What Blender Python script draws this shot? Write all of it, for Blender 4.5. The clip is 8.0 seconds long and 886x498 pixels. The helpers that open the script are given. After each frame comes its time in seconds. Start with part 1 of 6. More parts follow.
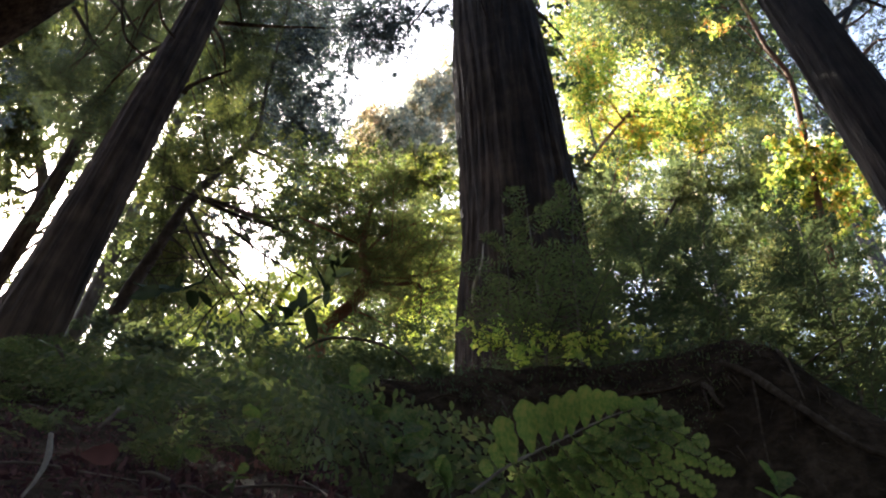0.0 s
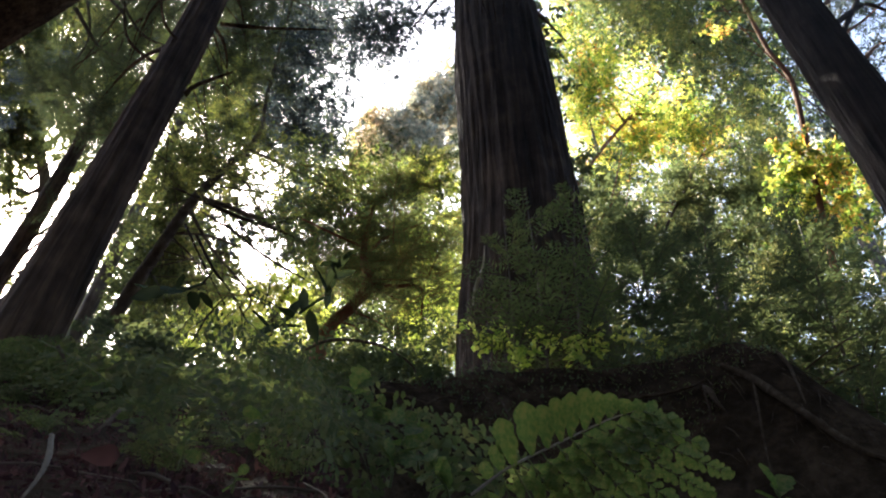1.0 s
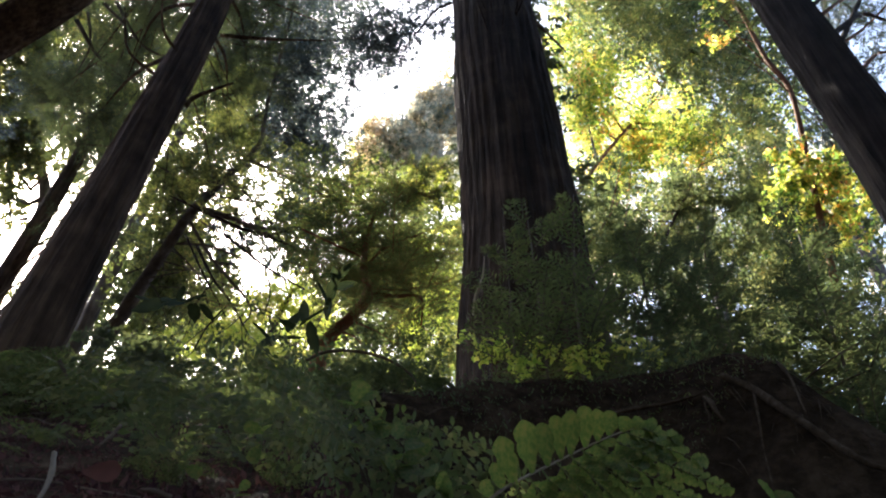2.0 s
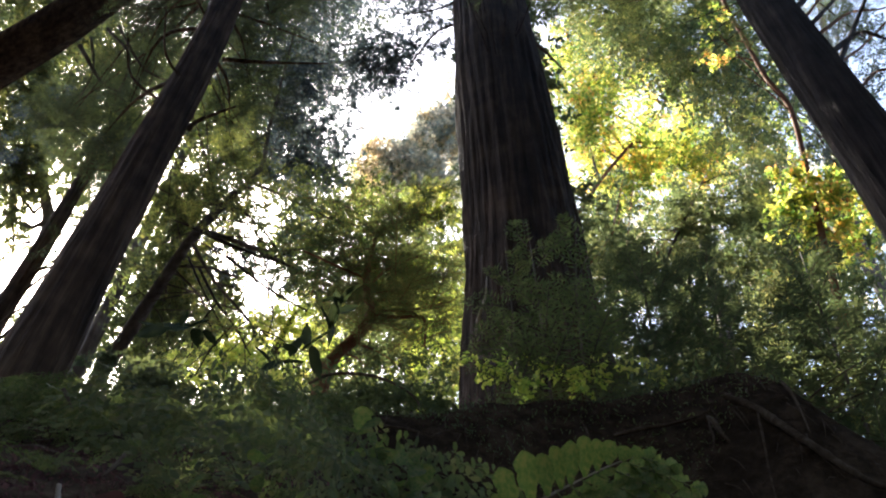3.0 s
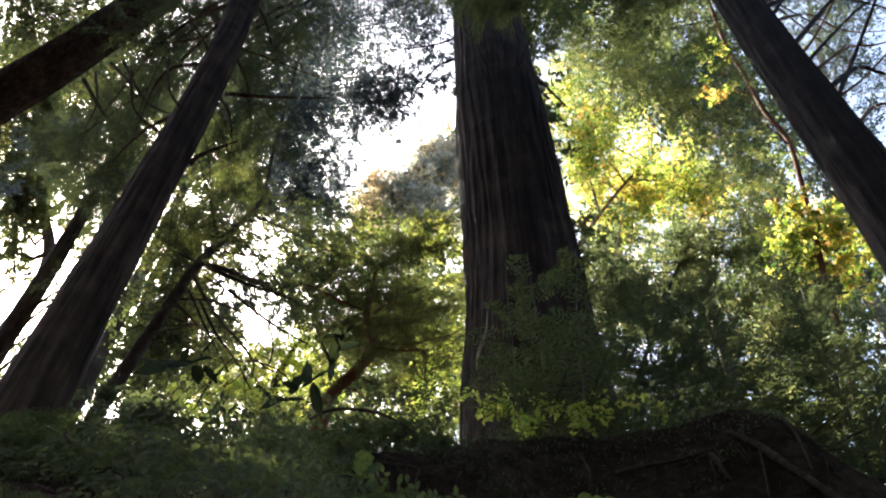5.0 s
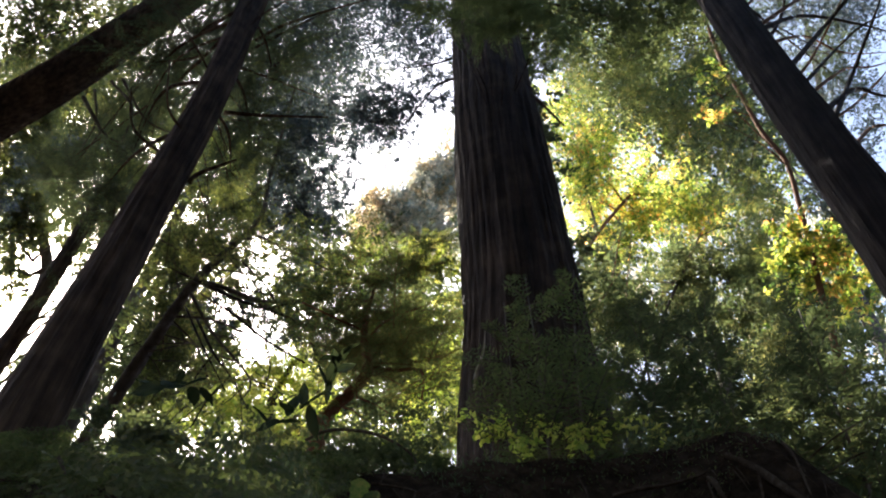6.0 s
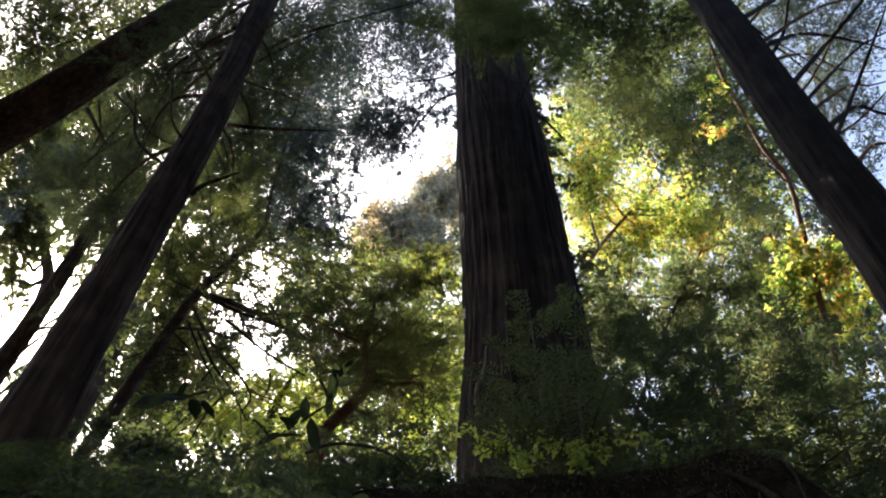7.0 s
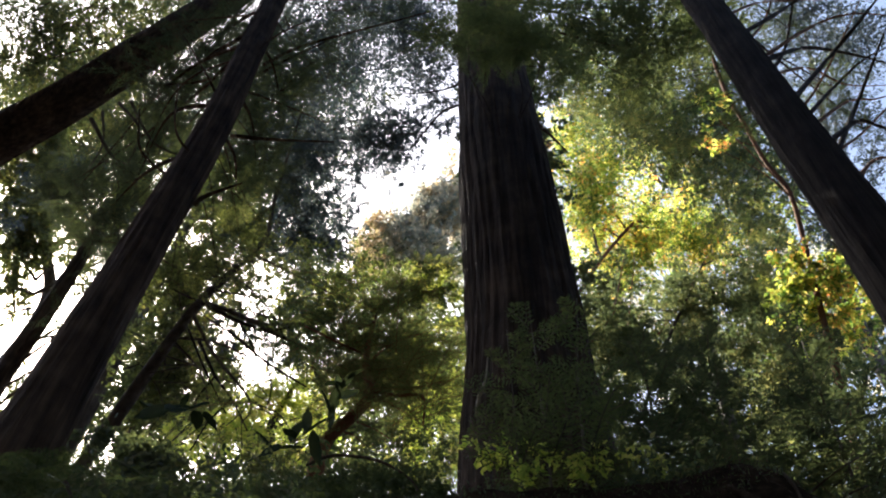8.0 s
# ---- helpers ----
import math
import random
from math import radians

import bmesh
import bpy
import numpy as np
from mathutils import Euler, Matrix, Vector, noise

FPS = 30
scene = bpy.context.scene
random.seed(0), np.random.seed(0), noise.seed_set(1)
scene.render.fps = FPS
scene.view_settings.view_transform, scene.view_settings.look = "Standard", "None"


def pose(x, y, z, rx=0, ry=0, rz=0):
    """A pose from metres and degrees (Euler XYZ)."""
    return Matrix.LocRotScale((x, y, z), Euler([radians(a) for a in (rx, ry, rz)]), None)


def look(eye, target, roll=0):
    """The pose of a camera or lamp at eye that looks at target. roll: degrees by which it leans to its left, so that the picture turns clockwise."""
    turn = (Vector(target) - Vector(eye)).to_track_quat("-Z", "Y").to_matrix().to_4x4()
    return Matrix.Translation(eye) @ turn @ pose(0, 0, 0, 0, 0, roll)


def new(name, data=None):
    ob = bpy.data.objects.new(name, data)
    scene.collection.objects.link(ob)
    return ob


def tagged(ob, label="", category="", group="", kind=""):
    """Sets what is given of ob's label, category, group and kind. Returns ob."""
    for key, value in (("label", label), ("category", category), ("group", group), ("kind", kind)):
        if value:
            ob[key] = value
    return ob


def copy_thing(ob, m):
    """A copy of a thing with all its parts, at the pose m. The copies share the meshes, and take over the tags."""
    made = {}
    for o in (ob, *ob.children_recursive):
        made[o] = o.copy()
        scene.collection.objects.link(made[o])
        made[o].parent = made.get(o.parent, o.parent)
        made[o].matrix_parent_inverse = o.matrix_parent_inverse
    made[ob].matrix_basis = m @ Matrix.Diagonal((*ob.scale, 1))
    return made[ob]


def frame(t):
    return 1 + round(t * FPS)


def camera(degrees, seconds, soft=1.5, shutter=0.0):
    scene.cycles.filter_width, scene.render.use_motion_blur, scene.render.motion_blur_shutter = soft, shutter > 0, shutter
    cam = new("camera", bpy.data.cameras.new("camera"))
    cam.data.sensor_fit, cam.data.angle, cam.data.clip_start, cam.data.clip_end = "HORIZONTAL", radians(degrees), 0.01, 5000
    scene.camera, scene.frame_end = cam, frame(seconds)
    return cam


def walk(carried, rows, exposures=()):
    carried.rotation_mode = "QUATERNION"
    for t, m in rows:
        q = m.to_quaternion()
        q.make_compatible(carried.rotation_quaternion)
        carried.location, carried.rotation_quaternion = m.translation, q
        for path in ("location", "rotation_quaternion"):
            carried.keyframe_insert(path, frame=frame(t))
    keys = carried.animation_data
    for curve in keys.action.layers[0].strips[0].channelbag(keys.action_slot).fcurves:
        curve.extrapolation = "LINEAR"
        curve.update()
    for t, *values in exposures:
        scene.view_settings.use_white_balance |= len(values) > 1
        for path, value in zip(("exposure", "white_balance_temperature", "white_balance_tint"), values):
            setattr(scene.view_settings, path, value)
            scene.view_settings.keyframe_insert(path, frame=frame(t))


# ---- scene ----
cam = camera(52.0, 8.0, 2.1)
# seconds, x, y, z, then the turn in degrees
ROWS = [
    (0.0, 0.0000, 0.0000, 0.6000, 140.004, -0.643, -0.766),
    (0.5, -0.0000, -0.0012, 0.5990, 140.144, -0.706, -0.650),
    (1.0, 0.0006, -0.0006, 0.5994, 140.138, -0.820, -0.844),
    (1.5, -0.0001, -0.0032, 0.6000, 140.257, -0.782, -0.869),
    (3.0, 0.0023, -0.0225, 0.5984, 141.955, -0.566, -0.288),
    (3.5, 0.0040, -0.0266, 0.5977, 142.373, -0.416, -0.200),
    (4.0, 0.0030, -0.0347, 0.5961, 142.855, -0.685, -0.592),
    (4.5, 0.0009, -0.0404, 0.5971, 143.361, -0.645, -0.277),
    (6.0, 0.0017, -0.0509, 0.6122, 145.057, -0.701, -0.623),
    (6.5, 0.0012, -0.0584, 0.6072, 145.515, -0.821, -0.774),
    (7.0, -0.0024, -0.0596, 0.6073, 145.923, -1.027, -0.989),
    (7.5, -0.0032, -0.0612, 0.6081, 146.202, -1.080, -1.030),
    (8.0, -0.0066, -0.0682, 0.6045, 146.615, -1.303, -1.219),
]
EXPOSURES = [(0.0, 2.46), (2.0, 2.50), (4.0, 2.49), (6.0, 2.15), (8.0, 1.74)]
walk(cam, [(r[0], pose(*r[1:])) for r in ROWS], EXPOSURES)
# ---------------------------------------------------------------- world and sun
SUN_WAY = Vector((-0.393, 0.553, 0.734)).normalized()
world = bpy.data.worlds.new("sky")
scene.world = world
world.use_nodes = True
wn = world.node_tree
sky = wn.nodes.new("ShaderNodeTexSky")
sky.sky_type = "NISHITA"
sky.sun_disc = False
sky.sun_elevation = math.asin(SUN_WAY.z)
sky.sun_rotation = math.atan2(SUN_WAY.x, SUN_WAY.y)
sky.air_density, sky.dust_density, sky.ozone_density = 1.0, 3.1, 1.8
wn.links.new(sky.outputs[0], wn.nodes["Background"].inputs[0])
wn.nodes["Background"].inputs[1].default_value = 0.115
lamp = bpy.data.lights.new("sun", "SUN")
lamp.energy, lamp.angle, lamp.color = 5.0, radians(0.6), (1.0, 0.945, 0.84)
sun = new("sun", lamp)
sun.matrix_world = look(SUN_WAY * 200, (0, 0, 0))


# ---------------------------------------------------------------- materials
def fresh(name):
    m = bpy.data.materials.new(name)
    m.use_nodes = True
    m.node_tree.nodes.clear()
    return m, m.node_tree.nodes, m.node_tree.links


def noise_out(n, l, scale, detail=4.0, stretch=None, rough=0.6):
    tc = n.new("ShaderNodeTexCoord")
    tx = n.new("ShaderNodeTexNoise")
    tx.inputs["Scale"].default_value = scale
    tx.inputs["Detail"].default_value = detail
    tx.inputs["Roughness"].default_value = rough
    if stretch:
        mp = n.new("ShaderNodeMapping")
        mp.inputs["Scale"].default_value = stretch
        l.new(tc.outputs["Object"], mp.inputs[0])
        l.new(mp.outputs[0], tx.inputs["Vector"])
    else:
        l.new(tc.outputs["Object"], tx.inputs["Vector"])
    return tx.outputs[0]


def ramp(n, l, fac, stops):
    r = n.new("ShaderNodeValToRGB")
    while len(r.color_ramp.elements) < len(stops):
        r.color_ramp.elements.new(0.5)
    for e, (p, c) in zip(r.color_ramp.elements, stops):
        e.position, e.color = p, (*c, 1)
    l.new(fac, r.inputs[0])
    return r.outputs[0]


def leaf_material(name, stops, through_stops, share=0.5, gloss=0.05, patch=0.9, mottle=0.9, vary=0.75):
    """Leaf: reflected and let-through light, each leaf its own shade."""
    stops, through_stops = ([(p, (c[0] * 1.16, c[1] * 0.94, c[2] * 1.46 + 0.005)) for p, c in q] for q in (stops, through_stops))
    m, n, l = fresh(name)
    geo = n.new("ShaderNodeNewGeometry")
    blotch = noise_out(n, l, patch, 2.0 if patch < 5 else 6.0)
    add = n.new("ShaderNodeMath")
    add.operation = "MULTIPLY_ADD"
    l.new(blotch, add.inputs[0])
    add.inputs[1].default_value = mottle
    sub = n.new("ShaderNodeMath")
    sub.operation = "MULTIPLY_ADD"
    l.new(geo.outputs["Random Per Island"], sub.inputs[0])
    sub.inputs[1].default_value = vary
    sub.inputs[2].default_value = -0.32 - 0.5 * (mottle - 0.9) - 0.5 * (vary - 0.75)
    l.new(sub.outputs[0], add.inputs[2])
    d = n.new("ShaderNodeBsdfDiffuse")
    t = n.new("ShaderNodeBsdfTranslucent")
    g = n.new("ShaderNodeBsdfGlossy")
    g.inputs["Roughness"].default_value = 0.42
    g.inputs["Color"].default_value = (0.8, 0.85, 0.9, 1)
    l.new(ramp(n, l, add.outputs[0], stops), d.inputs[0])
    l.new(ramp(n, l, add.outputs[0], through_stops), t.inputs[0])
    m1 = n.new("ShaderNodeMixShader")
    m1.inputs[0].default_value = share
    l.new(d.outputs[0], m1.inputs[1])
    l.new(t.outputs[0], m1.inputs[2])
    m2 = n.new("ShaderNodeMixShader")
    m2.inputs[0].default_value = gloss
    l.new(m1.outputs[0], m2.inputs[1])
    l.new(g.outputs[0], m2.inputs[2])
    out = n.new("ShaderNodeOutputMaterial")
    l.new(m2.outputs[0], out.inputs[0])
    return m


def rough_material(name, stops, scale, stretch=None, bump=0.4, dist=0.02, rough=0.9, second=6.0, spec=0.16):
    """Bark, soil and wood: two scales of noise in colour and relief."""
    m, n, l = fresh(name)
    a = noise_out(n, l, scale, 6.0, stretch, 0.65)
    b = noise_out(n, l, scale / second, 3.0, None)
    ov = n.new("ShaderNodeMath")
    ov.operation = "MULTIPLY_ADD"
    l.new(b, ov.inputs[0])
    ov.inputs[1].default_value = 0.7
    sh = n.new("ShaderNodeMath")
    sh.operation = "MULTIPLY_ADD"
    l.new(a, sh.inputs[0])
    sh.inputs[1].default_value = 1.0
    sh.inputs[2].default_value = -0.35
    l.new(sh.outputs[0], ov.inputs[2])
    p = n.new("ShaderNodeBsdfPrincipled")
    p.inputs["Roughness"].default_value = rough
    p.inputs["Specular IOR Level"].default_value = spec
    l.new(ramp(n, l, ov.outputs[0], stops), p.inputs["Base Color"])
    bp = n.new("ShaderNodeBump")
    bp.inputs["Strength"].default_value = bump
    bp.inputs["Distance"].default_value = dist
    l.new(a, bp.inputs["Height"])
    l.new(bp.outputs[0], p.inputs["Normal"])
    out = n.new("ShaderNodeOutputMaterial")
    l.new(p.outputs[0], out.inputs[0])
    return m


BARK = rough_material("redwood_bark", [(0.25, (0.020, 0.013, 0.010)), (0.5, (0.068, 0.043, 0.031)), (0.8, (0.17, 0.112, 0.08))], 22.0, (1, 1, 0.05), 1.0, 0.05)
BARK_OLD = rough_material("old_redwood_bark", [(0.25, (0.012, 0.008, 0.007)), (0.5, (0.042, 0.027, 0.020)), (0.8, (0.115, 0.075, 0.054))], 20.0, (1, 1, 0.05), 1.0, 0.05)
# Redwood bark copied darker: the backlit trunk's shade put into its colour
BARK_DARK = rough_material("dark_bark", [(0.25, (0.012, 0.009, 0.009)), (0.5, (0.032, 0.024, 0.022)), (0.8, (0.075, 0.055, 0.048))], 20.0, (1, 1, 0.06), 1.0, 0.04)
BARK_GREY = rough_material("grey_bark", [(0.2, (0.03, 0.026, 0.024)), (0.5, (0.085, 0.07, 0.062)), (0.8, (0.18, 0.16, 0.15))], 12.0, (1, 1, 0.25), 0.6, 0.02)
BARK_RED = rough_material("reddish_bark", [(0.2, (0.07, 0.03, 0.018)), (0.5, (0.16, 0.075, 0.045)), (0.8, (0.26, 0.15, 0.10))], 14.0, (1, 1, 0.3), 0.4, 0.01)
TWIG = rough_material("dead_twig", [(0.2, (0.03, 0.022, 0.018)), (0.5, (0.075, 0.055, 0.042)), (0.8, (0.16, 0.13, 0.11))], 30.0, None, 0.4, 0.004)
SOIL = rough_material("forest_soil", [(0.2, (0.011, 0.008, 0.006)), (0.5, (0.030, 0.021, 0.015)), (0.75, (0.065, 0.046, 0.032)), (0.95, (0.040, 0.040, 0.018))], 14.0, None, 1.0, 0.05, 1.0, 6.0, 0.02)
ROOT = rough_material("root_bark", [(0.2, (0.018, 0.012, 0.009)), (0.5, (0.05, 0.036, 0.026)), (0.8, (0.10, 0.078, 0.06))], 40.0, (1, 1, 1), 0.6, 0.006, 0.95, 6.0, 0.05)
LITTER = leaf_material("dry_litter", [(0.1, (0.011, 0.007, 0.005)), (0.5, (0.030, 0.018, 0.011)), (0.8, (0.065, 0.039, 0.023)), (1.0, (0.12, 0.08, 0.048))], [(0.2, (0.07, 0.035, 0.018)), (0.8, (0.18, 0.11, 0.055))], 0.2, 0.004)

NEEDLE = leaf_material("redwood_needles", [(0.1, (0.012, 0.028, 0.012)), (0.5, (0.028, 0.055, 0.022)), (0.9, (0.055, 0.09, 0.03))], [(0.1, (0.04, 0.075, 0.015)), (0.6, (0.10, 0.15, 0.03)), (0.95, (0.2, 0.24, 0.05))], 0.42, vary=0.40)
# Second needle colour, toned to stand in for foliage in shade
DUSK = leaf_material("shade_toned_needles", [(0.1, (0.022, 0.042, 0.016)), (0.5, (0.042, 0.072, 0.025)), (0.9, (0.072, 0.105, 0.034))], [(0.1, (0.06, 0.11, 0.022)), (0.6, (0.13, 0.19, 0.036)), (0.95, (0.26, 0.30, 0.055))], 0.5, 0.02, vary=0.3)
# Darker copy of the green leaves, shade put into the colour
MIDGREEN = leaf_material("shade_tinted_green_leaves", [(0.1, (0.025, 0.055, 0.02)), (0.5, (0.048, 0.085, 0.03)), (0.9, (0.08, 0.115, 0.04))], [(0.1, (0.07, 0.14, 0.03)), (0.5, (0.15, 0.24, 0.045)), (0.9, (0.34, 0.40, 0.07))], 0.5)
OLIVE = leaf_material("olive_foliage", [(0.1, (0.02, 0.038, 0.014)), (0.5, (0.043, 0.072, 0.025)), (0.9, (0.085, 0.11, 0.035))], [(0.1, (0.06, 0.10, 0.02)), (0.5, (0.16, 0.235, 0.03)), (0.9, (0.36, 0.38, 0.06))], 0.52, vary=0.50)
# Blue cast of haze and sky put into the laurel colour
LAUREL = leaf_material("laurel_leaves", [(0.1, (0.016, 0.032, 0.026)), (0.5, (0.034, 0.058, 0.046)), (0.9, (0.064, 0.092, 0.068))], [(0.1, (0.03, 0.07, 0.045)), (0.5, (0.08, 0.13, 0.08)), (0.9, (0.18, 0.24, 0.14))], 0.38, 0.05)
GOLD = leaf_material("sunny_maple_leaves", [(0.1, (0.05, 0.10, 0.018)), (0.5, (0.10, 0.15, 0.026)), (0.9, (0.17, 0.17, 0.036))], [(0.05, (0.09, 0.20, 0.03)), (0.35, (0.24, 0.46, 0.045)), (0.62, (0.55, 0.72, 0.065)), (0.9, (0.93, 0.88, 0.16)), (1.0, (0.92, 0.40, 0.06))], 0.8, vary=0.95)
GREEN = leaf_material("green_leaves", [(0.1, (0.022, 0.062, 0.015)), (0.5, (0.045, 0.098, 0.022)), (0.9, (0.08, 0.13, 0.03))], [(0.1, (0.12, 0.25, 0.02)), (0.5, (0.28, 0.44, 0.045)), (0.9, (0.54, 0.60, 0.08))], 0.6)
# Lit copy of the green leaves: sun glow raised in the let-through colours
BRIGHT = leaf_material("backlight_tinted_leaves", [(0.1, (0.03, 0.075, 0.015)), (0.5, (0.06, 0.11, 0.022)), (0.9, (0.10, 0.14, 0.03))], [(0.1, (0.22, 0.42, 0.03)), (0.5, (0.45, 0.64, 0.06)), (0.9, (0.75, 0.80, 0.12))], 0.72, vary=0.6)
# Distance haze put into the leaf colour by paling it
HAZE = leaf_material("haze_tinted_foliage", [(0.1, (0.13, 0.19, 0.13)), (0.5, (0.19, 0.25, 0.17)), (0.9, (0.29, 0.32, 0.19))], [(0.1, (0.26, 0.36, 0.20)), (0.5, (0.46, 0.56, 0.27)), (0.9, (0.82, 0.82, 0.36))], 0.68)
# Lit copy of the far foliage: sunlight put into its yellow
PALEGOLD = leaf_material("sun_tinted_foliage", [(0.1, (0.14, 0.16, 0.08)), (0.5, (0.24, 0.25, 0.12)), (0.9, (0.34, 0.32, 0.16))], [(0.1, (0.36, 0.36, 0.11)), (0.5, (0.56, 0.52, 0.17)), (0.9, (0.76, 0.66, 0.26))], 0.7)
# Green leaves with background haze put into the colour
HAZY = leaf_material("haze_tinted_green_leaves", [(0.1, (0.036, 0.066, 0.024)), (0.5, (0.06, 0.095, 0.033)), (0.9, (0.10, 0.13, 0.043))], [(0.1, (0.07, 0.13, 0.03)), (0.5, (0.145, 0.215, 0.045)), (0.9, (0.33, 0.37, 0.075))], 0.52, 0.03, vary=0.5)
FERN = leaf_material("fern_green", [(0.1, (0.036, 0.058, 0.016)), (0.5, (0.066, 0.088, 0.024)), (0.8, (0.105, 0.112, 0.036)), (1.0, (0.17, 0.11, 0.05))], [(0.1, (0.06, 0.11, 0.016)), (0.5, (0.10, 0.155, 0.024)), (0.9, (0.17, 0.19, 0.04))], 0.5, 0.010, vary=0.5)
FROND = leaf_material("near_frond_green", [(0.1, (0.028, 0.054, 0.011)), (0.45, (0.040, 0.072, 0.014)), (0.8, (0.060, 0.086, 0.017)), (1.0, (0.11, 0.08, 0.028))], [(0.1, (0.05, 0.115, 0.013)), (0.5, (0.085, 0.165, 0.02)), (0.9, (0.15, 0.20, 0.03))], 0.5, 0.012, 7.0, 2.2, 0.5)
DARKLEAF = leaf_material("dark_broad_leaves", [(0.1, (0.012, 0.024, 0.010)), (0.5, (0.022, 0.040, 0.015)), (0.9, (0.04, 0.06, 0.02))], [(0.1, (0.03, 0.06, 0.012)), (0.5, (0.06, 0.10, 0.02)), (0.9, (0.12, 0.16, 0.03))], 0.15, 0.01)
# Sunlight on loose bark put into a pale colour
PALE = rough_material("sunlit_bark_tint", [(0.2, (0.22, 0.18, 0.15)), (0.5, (0.42, 0.36, 0.31)), (0.8, (0.6, 0.55, 0.5))], 30.0, (1, 1, 0.2), 0.4, 0.005)
PALE_TWIG = rough_material("weathered_twig", [(0.2, (0.08, 0.065, 0.055)), (0.5, (0.16, 0.13, 0.11)), (0.8, (0.26, 0.22, 0.19))], 60.0, None, 0.4, 0.002)
STALK = rough_material("green_stalk", [(0.2, (0.03, 0.05, 0.015)), (0.5, (0.07, 0.085, 0.03)), (0.8, (0.13, 0.12, 0.05))], 40.0, None, 0.2, 0.002, 0.6)


# ---------------------------------------------------------------- mesh helpers
def part(name, data, material, parent=None, label=""):
    data.materials.append(material)
    ob = new(name, data)
    if parent is not None:
        ob.parent = parent
    if label:
        tagged(ob, label)
    return ob


def mesh_from(name, verts, faces, smooth=True):
    me = bpy.data.meshes.new(name)
    me.from_pydata(verts, [], faces)
    if smooth:
        me.polygons.foreach_set("use_smooth", [True] * len(me.polygons))
    me.update()
    return me


def mesh_arrays(name, verts, tris):
    """A mesh from arrays of points and triangles."""
    me = bpy.data.meshes.new(name)
    me.vertices.add(len(verts))
    me.vertices.foreach_set("co", np.ascontiguousarray(verts, dtype=np.float32).ravel())
    me.loops.add(len(tris) * 3)
    me.loops.foreach_set("vertex_index", np.ascontiguousarray(tris, dtype=np.int32).ravel())
    me.polygons.add(len(tris))
    me.polygons.foreach_set("loop_start", np.arange(len(tris), dtype=np.int32) * 3)
    me.update(calc_edges=True)
    return me


def smooth_path(points, steps):
    """Points on a smooth curve through the given ones."""
    p = [Vector(q) for q in points]
    p = [p[0] * 2 - p[1]] + p + [p[-1] * 2 - p[-2]]
    out = []
    for i in range(1, len(p) - 2):
        for s in range(steps):
            u = s / steps
            a, b, c, d = p[i - 1], p[i], p[i + 1], p[i + 2]
            out.append(0.5 * (2 * b + (c - a) * u + (2 * a - 5 * b + 4 * c - d) * u * u + (3 * b - a - 3 * c + d) * u ** 3))
    out.append(p[-2])
    return out


def tube(verts, faces, points, radii, sides=7, wobble=0.0, rng=random):
    """Adds a tapering tube with closed ends along points."""
    base = len(verts)
    ref = Vector((0.31, 0.17, 0.93)).normalized()
    count = len(points)
    for i, p in enumerate(points):
        d = (points[min(i + 1, count - 1)] - points[max(i - 1, 0)]).normalized()
        u = d.cross(ref if abs(d.dot(ref)) < 0.95 else Vector((1, 0, 0))).normalized()
        v = d.cross(u)
        for k in range(sides):
            a = 2 * math.pi * k / sides
            r = radii[i] * (1 + wobble * (rng.random() - 0.5))
            verts.append(tuple(p + u * (math.cos(a) * r) + v * (math.sin(a) * r)))
    for i in range(count - 1):
        for k in range(sides):
            a, b = base + i * sides + k, base + i * sides + (k + 1) % sides
            faces.append((a, b, b + sides, a + sides))
    faces.append(tuple(base + k for k in range(sides))[::-1])
    faces.append(tuple(base + (count - 1) * sides + k for k in range(sides)))


def lerp_list(values, count):
    return list(np.interp(np.linspace(0, 1, count), np.linspace(0, 1, len(values)), values))


def tube_mesh(name, points, radii, steps=5, sides=7, wobble=0.12):
    v, f = [], []
    p = smooth_path(points, steps)
    tube(v, f, p, lerp_list(radii, len(p)), sides, wobble)
    return mesh_from(name, v, f)


def unit(a):
    return a / (np.linalg.norm(a, axis=1, keepdims=True) + 1e-9)


def leaf_arrays(c, d, n, length, width):
    """Folded pointed leaves: stalk end c, direction d, face normal n."""
    s = unit(np.cross(d, n))
    n = np.cross(s, d)
    L, W = length[:, None], width[:, None]
    v = np.stack([c, c + d * L * 0.42 + s * W * 0.5 + n * W * 0.16, c + d * L, c + d * L * 0.42 - s * W * 0.5 + n * W * 0.16], 1)
    base = np.arange(len(c))[:, None] * 4
    t = np.concatenate([base + [0, 1, 2], base + [0, 2, 3]], 1).reshape(-1, 3)
    return v.reshape(-1, 3), t


DENSE = 0.8


